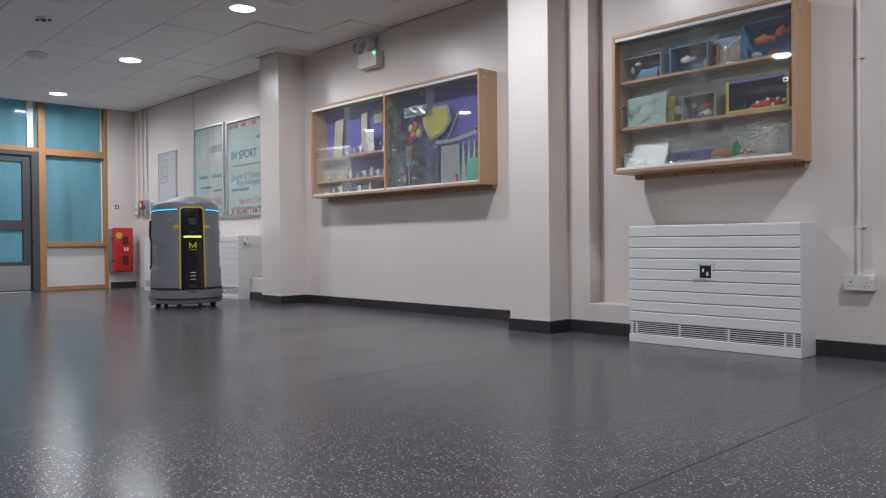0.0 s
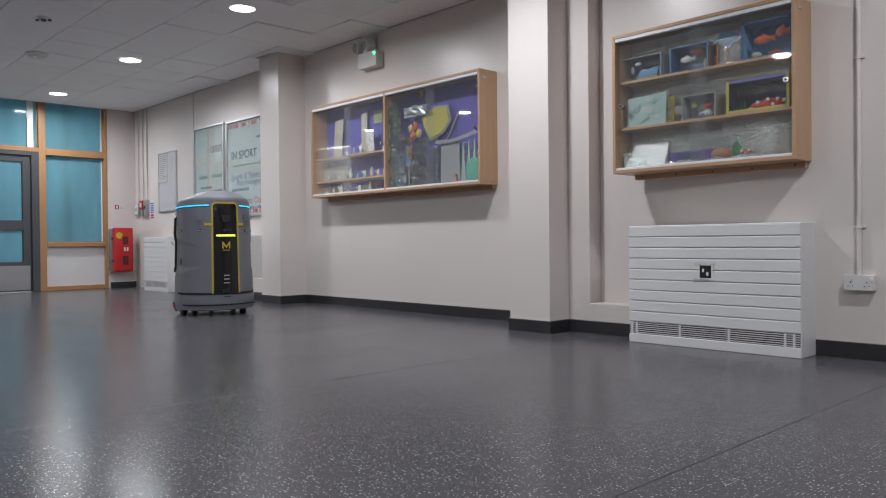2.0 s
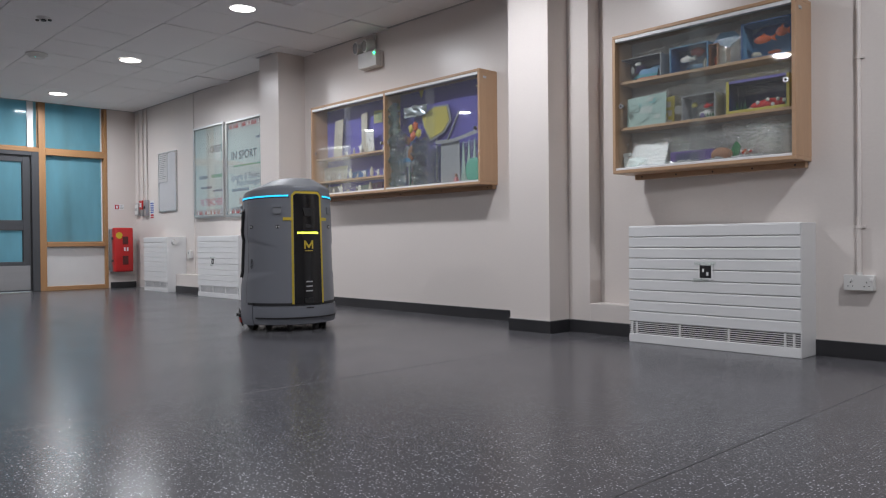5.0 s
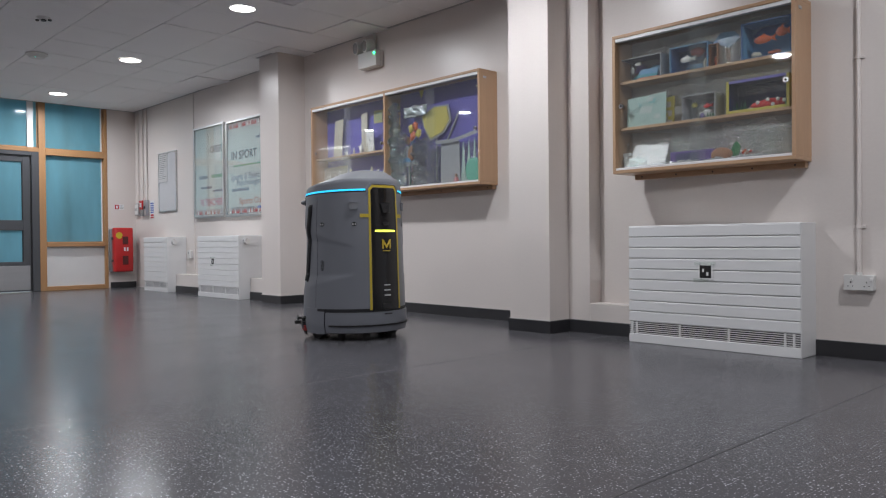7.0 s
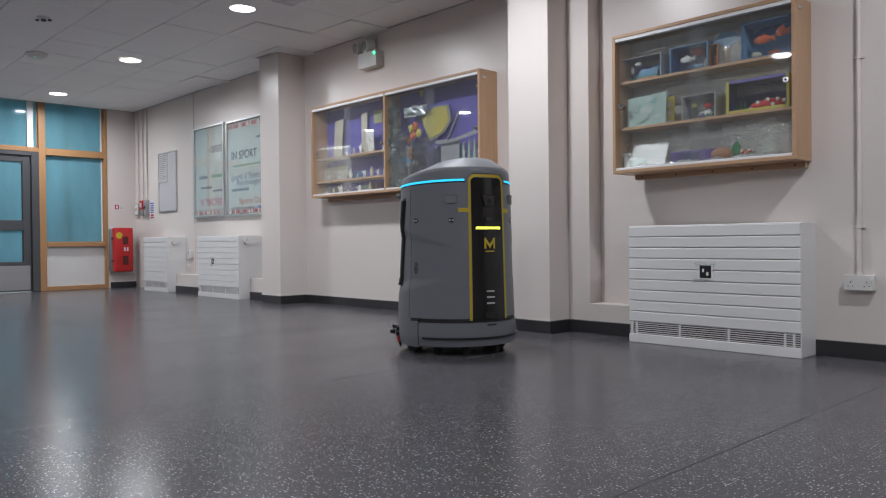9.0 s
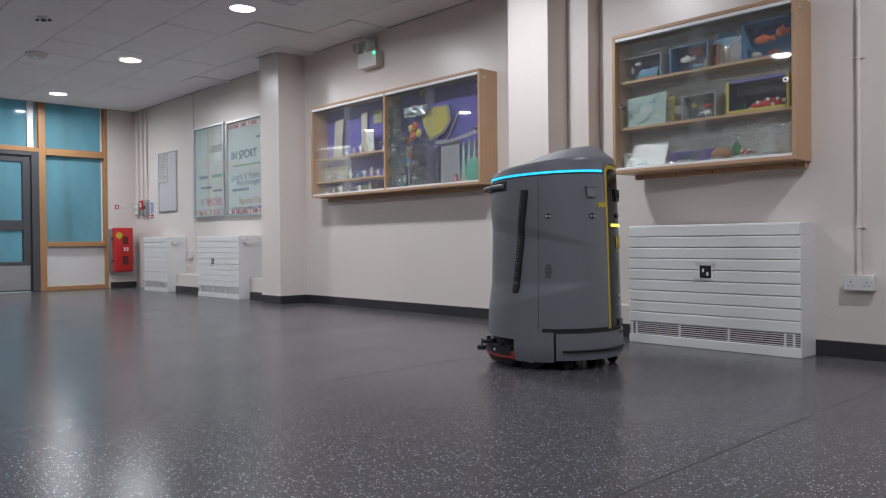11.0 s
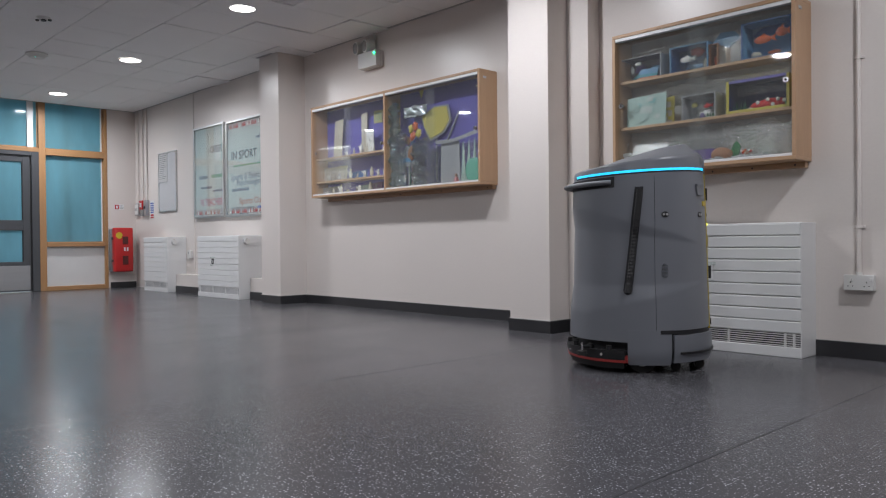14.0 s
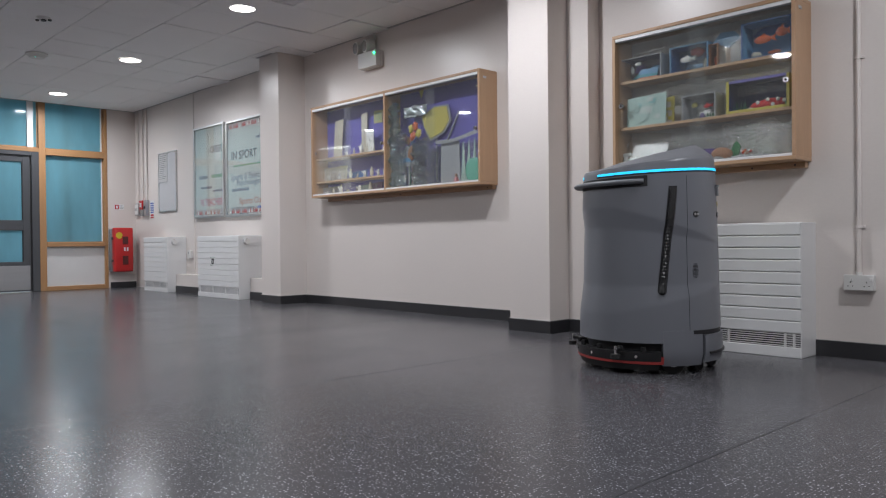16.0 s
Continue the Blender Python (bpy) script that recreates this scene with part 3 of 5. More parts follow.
def shell_band(outer, inner, lift, depth):
    """A closed plate between two outlines of equal count on the shell: (phi, z)."""
    bm = bmesh.new()
    rows = [[bm.verts.new(on_shell(p, z, off)) for p, z in line] for off in (lift, lift - depth) for line in (outer, inner)]
    a, b, c, d = rows
    for i in range(len(outer) - 1):
        for q, s in ((a, b), (b, d), (d, c), (c, a)):
            bm.faces.new((q[i], q[i + 1], s[i + 1], s[i]))
    bm.faces.new((a[0], b[0], d[0], c[0]))
    bm.faces.new((a[-1], c[-1], d[-1], b[-1]))
    bmesh.ops.recalc_face_normals(bm, faces=bm.faces)
    return bm


def dense(line, n=6):
    out = []
    for (p, z), (q, w) in zip(line, line[1:]):
        out += [(p + (q - p) * k / n, z + (w - z) * k / n) for k in range(n)]
    return out + [line[-1]]


def shell_shape(points, lift, depth):
    """A small flat plate on the shell with the outline given in phi and z."""
    bm = bmesh.new()
    a = [bm.verts.new(on_shell(p, z, lift)) for p, z in points]
    b = [bm.verts.new(on_shell(p, z, lift - depth)) for p, z in points]
    bm.faces.new(a)
    bm.faces.new(b[::-1])
    for i in range(len(points)):
        j = (i + 1) % len(points)
        bm.faces.new((a[i], a[j], b[j], b[i]))
    bmesh.ops.recalc_face_normals(bm, faces=bm.faces)
    return bm


def oval(phi, z, dp, dz, n=24):
    return [(phi + dp * math.cos(2 * math.pi * k / n), z + dz * math.sin(2 * math.pi * k / n)) for k in range(n)]


def shoulder(x, z):
    """The rim above the light strip is low at the back and rises to the front."""
    if z <= 1.072:
        return z
    return 1.072 + (z - 1.072) * (0.32 + 0.68 * min(1, max(0, (x + 0.36) / 0.60)))


def lid_form():
    """The sloping lid: highest just behind the front, falling to the back."""
    bm = bmesh.new()
    rings = ((0.354, 1.138, 0.0), (0.353, 1.143, 0.0), (0.344, 1.150, 0.05), (0.280, 1.182, 0.55), (0.222, 1.212, 1.0), (0.214, 1.215, 1.0), (0.10, 1.217, 1.0))
    prev = None
    for r, z, k in rings:
        ring = []
        for i in range(72):
            a = 2 * math.pi * i / 72
            x, y = r * math.cos(a) + 0.075 * k, r * math.sin(a)
            fall = 0.022 * k * max(0, (0.12 - x) / 0.30)
            ring.append(bm.verts.new((x - 0.02 * k, y, raised(x - 0.02 * k, shoulder(x - 0.02 * k, z - fall)))))
        if prev:
            for i in range(72):
                j = (i + 1) % 72
                bm.faces.new((prev[i], prev[j], ring[j], ring[i]))
        prev = ring
    bm.faces.new(prev)
    return bm


def cleaning_robot():
    ob = thing("cleaning_robot", (0, 0, 0), "grey upright floor-cleaning robot with yellow-framed black front and cyan light strip", "cleaning robot")
    # shell, closed at the top under the lid
    bm = bmesh.new()
    zs = [0.215 + (1.138 - 0.215) * j / 92 for j in range(93)]
    prev = None
    for z in zs:
        ring = [bm.verts.new(on_shell(360 * i / 144, z)) for i in range(144)]
        if prev:
            for i in range(144):
                j = (i + 1) % 144
                bm.faces.new((prev[i], prev[j], ring[j], ring[i]))
        else:
            bm.faces.new(ring)
        prev = ring
    bm.faces.new(prev[::-1])
    for v in bm.verts:
        lift = raised(v.co.x, 1.06) - 1.06
        if v.co.z > 1.072 + lift:
            v.co.z = lift + shoulder(v.co.x, v.co.z - lift)
    bmesh.ops.recalc_face_normals(bm, faces=bm.faces)
    shell = part("shell", bm, SHELL, ob, "", "edges")
    part("lid", lid_form(), LID, ob, "sloping grey lid", "edges")
    # base: dark core, front bumper, rear quarters
    core = bmesh.new()
    bmesh.ops.create_cone(core, cap_ends=True, segments=64, radius1=0.345, radius2=0.352, depth=0.190, matrix=pose(0, 0, 0.125))
    part("chassis", core, RECESS, ob, "", "edges")
    bumper = part("front_bumper", shell_patch(-71, 71, 0.040, 0.188, 0.008, 0.05), SHELL, ob, "grey curved front bumper", "edges")
    part("bumper_strip", shell_patch(-66, 66, 0.086, 0.098, 0.016, 0.02, nz=2), BLACK, bumper, "", "edges")
    part("bumper_latch", shell_patch(-5, 5, 0.168, 0.178, 0.011, 0.01, nz=2), BLACK, bumper)
    for s in (1, -1):
        quarter = part("rear_quarter", shell_patch(s * 73, s * 107, 0.028, 0.216, 0.002, 0.06), SHELL, ob, "", "edges")
        part("slot_end", shell_patch(s * 71, s * 82, 0.196, 0.216, 0.004, 0.02, nz=2), RECESS, quarter)
    part("gap", shell_patch(-72, 72, 0.190, 0.214, -0.004, 0.04, nz=2), RECESS, ob, "", "edges")
    part("rear_apron", shell_patch(107, 253, 0.150, 0.216, 0.000, 0.05), SHELL, ob, "", "edges")
    # light strip on each side
    for s in (1, -1):
        part("light_strip", shell_patch(s * 25, s * 165, 1.054, 1.067, 0.003, 0.006, nz=1), CYAN, ob, "glowing cyan light strip", "edges")
        part("strip_groove", shell_patch(s * 24, s * 166, 1.046, 1.054, 0.001, 0.006, nz=1), RECESS, ob, "", "edges")
    # front panel and its yellow frame
    part("front_panel", shell_patch(-18.5, 18.5, 0.205, 1.075, 0.0018, 0.03), GLOSSBLACK, ob, "gloss black front panel", "edges")
    o = dense([(-21.5, 0.205), (-21.5, 1.065), (-16.8, 1.097), (16.8, 1.097), (21.5, 1.065), (21.5, 0.205)])
    i = dense([(-19, 0.205), (-19, 1.056), (-15.5, 1.078), (15.5, 1.078), (19, 1.056), (19, 0.205)])
    part("yellow_frame", shell_band(o, i, 0.0028, 0.03), GOLD, ob, "mustard yellow frame round the front panel", "edges")
    part("hood", shell_band(dense([(-24, 1.04), (-24, 1.075), (-18.5, 1.116), (18.5, 1.116), (24, 1.075), (24, 1.04)]), dense([(-22.2, 1.04), (-22.2, 1.066), (-17.2, 1.102), (17.2, 1.102), (22.2, 1.066), (22.2, 1.04)]), 0.006, 0.02), SHELL, ob, "", "edges")
    part("light_bar", shell_patch(-14.3, 14.3, 0.780, 0.795, 0.0060, 0.008, nz=2), LIME, ob, "glowing yellow-green light bar", "edges")
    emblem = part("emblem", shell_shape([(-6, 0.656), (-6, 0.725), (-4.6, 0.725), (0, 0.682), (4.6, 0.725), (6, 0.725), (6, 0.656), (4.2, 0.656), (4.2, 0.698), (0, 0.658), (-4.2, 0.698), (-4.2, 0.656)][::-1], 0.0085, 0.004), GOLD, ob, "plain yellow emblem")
    part("name_bar", shell_patch(-5.2, 5.2, 0.636, 0.643, 0.0085, 0.004, nz=1), GOLD, emblem)
    for k in range(3):
        part("vent_mark", shell_patch(-4, 4.4, 0.305 + 0.038 * k, 0.315 + 0.038 * k, 0.0085, 0.004, nz=1), GREYPRINT, ob, "short grey bar")
    part("lower_sensor", shell_patch(-5, 6, 0.212, 0.25, 0.011, 0.01, nz=2), BLACK, ob)
    hood = part("camera_hood", shell_shape([(-7, 0.98), (7, 0.98), (4.5, 0.925), (-4.5, 0.925)], 0.014, 0.01), BLACK, ob)
    part("camera_lens", shell_shape(oval(-1.5, 0.955, 2, 0.012), 0.018, 0.006), RECESS, hood)
    part("status_window", shell_shape(oval(0, 0.842, 4.5, 0.014), 0.009, 0.004), BLACK, ob)
    for s in (1, -1):
        part("side_tab", shell_patch(s * 21.5, s * 31.5, 0.888, 0.914, 0.004, 0.006, nz=1), GOLD, ob, "yellow tab beside the frame")
        clip = part("clip", shell_shape([(s * 33, 0.985), (s * 44, 0.985), (s * 42.5, 0.942), (s * 34.5, 0.942)], 0.012, 0.012), LID, ob, "pale grey clip")
        part("clip_lip", shell_shape([(s * 33, 0.990), (s * 44, 0.990), (s * 43.6, 0.982), (s * 33.4, 0.982)], 0.016, 0.014), SHELL, clip)
        for phi in (38, 76.6):
            eye = part("sensor", shell_shape(oval(s * phi, 0.838, 3.0, 0.0155), 0.004, 0.006), BLACK, ob, "black twin-lens sensor")
            for dp in (-1.45, 1.45):
                part("lens", shell_shape(oval(s * (phi + dp), 0.838, 1.0, 0.007, 14), 0.007, 0.004), GREYPRINT, eye)
        grille = part("speaker_grille", shell_shape(oval(s * 77, 0.534, 3.2, 0.045), 0.001, 0.003), SHELL, ob)
        for ix in range(-4, 5):
            for iz in range(-6, 7):
                dx, dz = ix * 0.72 + (0.36 if iz % 2 else 0), iz * 0.0072
                if (dx / 3.0) ** 2 + (dz / 0.043) ** 2 < 1:
                    part("hole", shell_shape(oval(s * 77 + dx, 0.534 + dz, 0.27, 0.0026, 6), 0.0018, 0.001), RECESS, grille)
    # suction hose in its slot on the right side
    slot = part("hose_slot", shell_band(dense([(94.0, 0.982), (103.4, 0.43)], 16), dense([(101.0, 0.982), (110.6, 0.43)], 16), 0.0025, 0.02), RECESS, ob, "dark slanted slot for the hose", "edges")
    part("slot_foot", shell_shape(oval(107.0, 0.432, 3.7, 0.026), 0.0025, 0.01), RECESS, slot)
    path = [(97.1 + 9.8 * k / 60, 0.968 - 0.550 * k / 60) for k in range(61)]
    hose = bmesh.new()
    prev = None
    for k, (p, z) in enumerate(path):
        c, nx = on_shell(p, z, 0.004), on_shell(p, z, 0.014) - on_shell(p, z, 0.004)
        nx.normalize()
        side = nx.cross(Vector((0, 0, 1))).normalized()
        r = 0.0155 + (0.0025 if k % 2 and 20 < k < 52 else 0) + (0.003 if k < 18 else 0) + (0.004 if k > 54 else 0)
        ring = [hose.verts.new(c + (nx * math.cos(a) + side * math.sin(a)) * r) for a in [2 * math.pi * q / 10 for q in range(10)]]
        if prev:
            for q in range(10):
                hose.faces.new((prev[q], prev[(q + 1) % 10], ring[(q + 1) % 10], ring[q]))
        else:
            hose.faces.new(ring)
        prev = ring
    hose.faces.new(prev[::-1])
    bmesh.ops.recalc_face_normals(hose, faces=hose.faces)
    part("hose", hose, BLACK, slot, "black ribbed suction hose")
    part("panel_seam", shell_patch(85.0, 85.35, 0.216, 1.03, 0.0008, 0.003, np_=1), RECESS, ob)
    part("panel_seam", shell_patch(71.2, 72.8, 0.04, 0.19, -0.004, 0.03, np_=1), RECESS, ob)
    # push handle round the back
    recess = part("handle_recess", shell_patch(118, 242, 0.985, 1.040, 0.003, 0.02), RECESS, ob, "", "edges")
    grip = bmesh.new()
    prev = None
    for k in range(41):
        phi = 121 + 118 * k / 40
        e = math.sin(math.pi * k / 40) ** 0.45
        c = on_shell(phi, 1.012, -0.004 + 0.036 * e)
        out = Vector((c.x, c.y, 0)).normalized()
        ring = [grip.verts.new(c + out * math.cos(a) * 0.024 + Vector((0, 0, 1)) * math.sin(a) * 0.014) for a in [2 * math.pi * q / 12 for q in range(12)]]
        if prev:
            for q in range(12):
                grip.faces.new((prev[q], prev[(q + 1) % 12], ring[(q + 1) % 12], ring[q]))
        else:
            grip.faces.new(ring)
        prev = ring
    grip.faces.new(prev[::-1])
    bmesh.ops.recalc_face_normals(grip, faces=grip.faces)
    part("handle", grip, LID, recess, "grey push handle", "all")
    # squeegee under the open back
    part("blade_end", shell_patch(107, 109, 0.040, 0.080, 0.018, 0.02, nz=2), SQUEEGEE, ob, "red blade end", "edges")
    part("lower_blade", shell_patch(110, 250, 0.006, 0.040, 0.014, 0.012, nz=2), RUBBER, ob, "black rubber wiping blade", "edges")
    squeegee = part("squeegee", shell_patch(109, 251, 0.055, 0.105, 0.020, 0.05, nz=2), BLACK, ob, "black squeegee carrier with a red blade", "edges")
    part("blade", shell_patch(108, 252, 0.040, 0.054, 0.021, 0.012, nz=2), SQUEEGEE, squeegee, "red rubber blade", "edges")
    for p in (122, 140, 160, 184, 206, 226, 238):
        c = on_shell(p, 0.118, 0.0)
        part("squeegee_knob", cyl(c + Vector((0, 0, -0.02)), c + Vector((0, 0, 0.012)), 0.014, 14), BLACK, squeegee)
        b = on_shell(p + 5, 0.08, 0.021)
        part("bolt", cyl(b, b * 1.012, 0.008, 10), CHROME, squeegee)
    for p in (140, 220):
        a, b = on_shell(p, 0.115, -0.02), on_shell(p, 0.115, 0.062)
        arm = part("guide_arm", cyl(a, b, 0.010, 10), BLACK, squeegee)
        part("guide_wheel", cyl(b + Vector((0, 0, -0.045)), b + Vector((0, 0, -0.022)), 0.026, 16), RUBBER, arm)
        part("arm_clip", cyl(b + Vector((0, 0, -0.022)), b + Vector((0, 0, 0.022)), 0.007, 10), CHROME, arm)
    for o in list(ob.children_recursive):
        o.data.transform(Matrix.Translation((0, 0, CLEAR)) @ Matrix.Scale(SIZE, 4))
    # castors and drive wheels
    for p, r in ((58, 0.285), (-58, 0.285), (24, 0.325), (-14, 0.325)):
        c = Vector((r * math.cos(radians(p)), -r * math.sin(radians(p)), 0.026))
        wheel = part("castor", cyl(c + Vector((0, -0.015, 0)), c + Vector((0, 0.015, 0)), 0.026, 18), RUBBER, ob, "small black castor", "edges")
        fork = box(c.x - 0.016, c.x + 0.016, c.y + 0.0165, c.y + 0.0205, 0.020, 0.075)
        box(c.x - 0.016, c.x + 0.016, c.y - 0.0205, c.y - 0.0165, 0.020, 0.075, bm=fork)
        box(c.x - 0.020, c.x + 0.020, c.y - 0.0205, c.y + 0.0205, 0.060, 0.080, bm=fork)
        part("fork", fork, RECESS, wheel)
    for s in (1, -1):
        w = part("drive_wheel", cyl((-0.03, s * 0.275, 0.075), (-0.03, s * 0.318, 0.075), 0.075, 32), RUBBER, ob, "black drive wheel", "edges")
        part("hub", cyl((-0.03, s * 0.318, 0.075), (-0.03, s * 0.323, 0.075), 0.04, 20), FELT, w)
    return ob


robot = cleaning_robot()


# ---- ceiling fittings ----
def downlight(x, y):
    ob = thing("downlight", (x, y, CEIL), "round recessed ceiling downlight, lit", "ceiling light", "ceiling downlights")
    bm = bmesh.new()
    prev = None
    for r, z in ((0.113, CEIL - 0.003), (0.116, CEIL - 0.008), (0.123, CEIL - 0.004), (0.124, CEIL + 0.001)):
        ring = [bm.verts.new((x + r * math.cos(2 * math.pi * k / 48), y + r * math.sin(2 * math.pi * k / 48), z)) for k in range(48)]
        if prev:
            for k in range(48):
                bm.faces.new((prev[k], prev[(k + 1) % 48], ring[(k + 1) % 48], ring[k]))
        prev = ring
    part("trim_ring", bm, PLASTIC, ob, "", "edges")
    part("diffuser", cyl((x, y, CEIL - 0.005), (x, y, CEIL - 0.001), 0.1135, 48), LAMPGLOW, ob, "glowing round diffuser")
    return ob


first = downlight(*LAMPS[0])
for lx, ly in LAMPS[1:]:
    copy_thing(first, pose(lx, ly, CEIL))


def smoke_detector():
    x, y = -9.40, 2.60
    ob = thing("smoke_detector", (x, y, CEIL), "round white ceiling detector with a small green light", "smoke detector")
    b = part("base_disc", cyl((x, y, CEIL - 0.018), (x, y, CEIL), 0.115, 40), PLASTIC, ob, "", "edges")
    part("dome", cyl((x, y, CEIL - 0.050), (x, y, CEIL - 0.018), 0.075, 40, r2=0.10), PLASTIC, ob, "", "edges")
    part("indicator", cyl((x + 0.05, y - 0.03, CEIL - 0.054), (x + 0.05, y - 0.03, CEIL - 0.04), 0.005, 10), glowing("green_pilot", (0.1, 0.9, 0.5), 3.0), ob, "tiny green light")


def ceiling_sensor():
    x, y = -7.87, 2.24
    ob = thing("ceiling_sensor", (x, y, CEIL), "small white ceiling sensor with dark windows", "sensor")
    part("housing", cyl((x, y, CEIL - 0.022), (x, y, CEIL), 0.05, 32, r2=0.062), PLASTIC, ob, "", "edges")
    for dx, dy, r in ((-0.035, -0.045, 0.016), (0.0, 0.0, 0.024), (0.035, 0.045, 0.016)):
        part("dark_window", cyl((x + dx, y + dy, CEIL - 0.034), (x + dx, y + dy, CEIL - 0.020), r, 16), BLACK, ob)


smoke_detector()
ceiling_sensor()


# ---- fittings on the long wall ----
def emergency_light():
    yb = WALL
    ob = thing("emergency_light", (-6.27, yb, 2.5), "white twin-spot emergency light with a green pilot", "emergency light")
    x0, x1, y0 = -6.375, -6.075, 4.83
    part("housing", box(x0, x1, y0, yb, 2.492, 2.652, 0.006, seg=2), PLASTIC, ob, "", "edges")
    part("seam", box(x0 - 0.001, x1 + 0.001, 4.885, 4.888, 2.491, 2.653), GREYPRINT, ob)
    for x in (-6.375, -6.225):
        head = part("lamp_head", cyl((x, 4.90, 2.722), (x - 0.02, 4.815, 2.714), 0.070, 32, r2=0.066), PLASTIC, ob, "round swivelling lamp head", "edges")
        part("lens", cyl((x - 0.0195, 4.817, 2.7142), (x - 0.021, 4.810, 2.7137), 0.054, 32), CLOUDY, head, "ribbed clear lens")
        part("neck", cyl((x, 4.875, 2.645), (x, 4.875, 2.68), 0.016, 14), PLASTIC, head)
    part("conduit", cyl((-6.20, 4.915, 2.65), (-6.20, 4.915, CEIL), 0.012, 14), PLASTIC, ob, "", "edges")
    part("pilot", cyl((-6.100, y0 - 0.004, 2.622), (-6.100, y0 + 0.004, 2.622), 0.013, 14), glowing("green_light", (0.02, 1.0, 0.22), 9.0), ob, "lit green pilot lamp")


CLOUDY = material("clouded_clear_plastic", (0.30, 0.30, 0.30), 0.25, vary=0.1, scale=60, grain=0.2, grain_scale=140, bump=0.2)
emergency_light()


def socket_and_conduit():
    ob = thing("double_socket", (-1.493, 4.64, 0.44), "white double wall socket on a surface box", "socket")
    y = 4.64
    part("back_box", box(-1.568, -1.416, y - 0.036, y, 0.397, 0.482, 0.003), PLASTIC, ob)
    plate = part("faceplate", box(-1.570, -1.414, y - 0.045, y - 0.036, 0.395, 0.484, 0.003), PLASTIC, ob, "", "edges")
    for cx in (-1.535, -1.450):
        for dx, dz, w, h in ((0, 0.002, 0.004, 0.009), (-0.012, -0.020, 0.007, 0.0045), (0.012, -0.020, 0.007, 0.0045)):
            part("pin_hole", box(cx + dx - w / 2, cx + dx + w / 2, y - 0.0462, y - 0.044, 0.440 + dz - h / 2, 0.440 + dz + h / 2), BLACK, plate)
    for cx in (-1.528, -1.426):
        part("rocker_switch", box(cx - 0.006, cx + 0.006, y - 0.051, y - 0.044, 0.447, 0.466, 0.002), PLASTIC, plate)
    ob2 = thing("cable_conduit", (-1.466, 4.64, 0.48), "cream painted cable conduit with saddles down the wall", "conduit")
    part("tube", cyl((-1.497, y - 0.016, 0.482), (-1.497, y - 0.016, CEIL), 0.0125, 18), PAINT, ob2, "", "edges")
    for z in (1.70, 0.752, 2.55):
        part("saddle", box(-1.528, -1.466, y - 0.008, y, z - 0.009, z + 0.009, 0.002), PAINT, ob2)
        part("strap", cyl((-1.497, y - 0.016, z - 0.009), (-1.497, y - 0.016, z + 0.009), 0.0165, 18), PAINT, ob2, "", "edges")
    part("adaptor", cyl((-1.497, y - 0.016, 0.482), (-1.497, y - 0.016, 0.497), 0.0165, 18), PLASTIC, ob2, "", "edges")


sized(PIER_R / 4.64)
socket_and_conduit()
sized(1.0)


def wall_conduits():
    for x, z in ((-12.40, 1.36), (-12.215, 1.40), (-12.055, 1.40)):
        ob = thing("cable_conduit", (x, WALL, z), "cream painted cable conduit down the wall", "conduit", "conduits in the corner")
        part("tube", cyl((x, WALL - 0.018, z), (x, WALL - 0.018, CEIL), 0.016, 14), PAINT, ob, "", "edges")
        part("saddle", box(x - 0.04, x + 0.04, WALL - 0.01, WALL, 1.615, 1.64, 0.002), PAINT, ob)
    ob = thing("switch_box", (-12.40, WALL, 1.25), "grey metal surface switch box", "switch")
    part("box", box(-12.475, -12.325, WALL - 0.05, WALL, 1.165, 1.36, 0.004), STEEL, ob)
    part("plate", box(-12.465, -12.335, WALL - 0.056, WALL - 0.05, 1.18, 1.345, 0.002), PLASTIC, ob)
    for dx in (-0.03, 0.03):
        part("rocker_switch", box(-12.40 + dx - 0.014, -12.40 + dx + 0.014, WALL - 0.062, WALL - 0.055, 1.24, 1.28, 0.002), GREYPRINT, ob)
    ob = thing("call_point", (-12.21, WALL, 1.3), "red fire alarm call point on a box", "fire alarm")
    part("box", box(-12.265, -12.155, WALL - 0.06, WALL, 1.255, 1.40, 0.004), RED, ob)
    part("window", box(-12.245, -12.175, WALL - 0.064, WALL - 0.058, 1.29, 1.36, 0.002), PLASTIC, ob)
    part("lower_box", box(-12.26, -12.16, WALL - 0.05, WALL, 1.15, 1.25, 0.004), STEEL, ob)
    ob = thing("isolator_box", (-12.055, WALL, 1.3), "grey metal isolator box", "switch")
    part("box", box(-12.11, -12.0, WALL - 0.055, WALL, 1.15, 1.40, 0.004), STEEL, ob)
    part("knob", box(-12.075, -12.035, WALL - 0.075, WALL - 0.055, 1.26, 1.30, 0.003), DOORGREY, ob)
    ob = thing("safety_sign", (-11.89, WALL, 1.24), "white wall notice with blue and red blocks", "sign")
    part("board", box(-11.955, -11.82, WALL - 0.006, WALL, 1.10, 1.385, 0.001), PAPER, ob)
    for z in (1.34, 1.305, 1.27, 1.235, 1.20):
        part("blue_bar", box(-11.945, -11.83, WALL - 0.008, WALL - 0.005, z - 0.011, z + 0.011), BLUEINK, ob)
    for z in (1.155, 1.12):
        part("red_bar", box(-11.945, -11.83, WALL - 0.008, WALL - 0.005, z - 0.013, z + 0.013), REDINK, ob)


BLUEINK, REDINK = plain("blue_ink", (0.10, 0.14, 0.42)), plain("red_ink", (0.48, 0.05, 0.06))
wall_conduits()
tagged(part("wall_joint_strip", box(-10.425, -10.395, WALL - 0.012, WALL, 0.262, CEIL, 0.002), PAINT), "narrow cream cover strip up the wall", "trim", kind="structure")


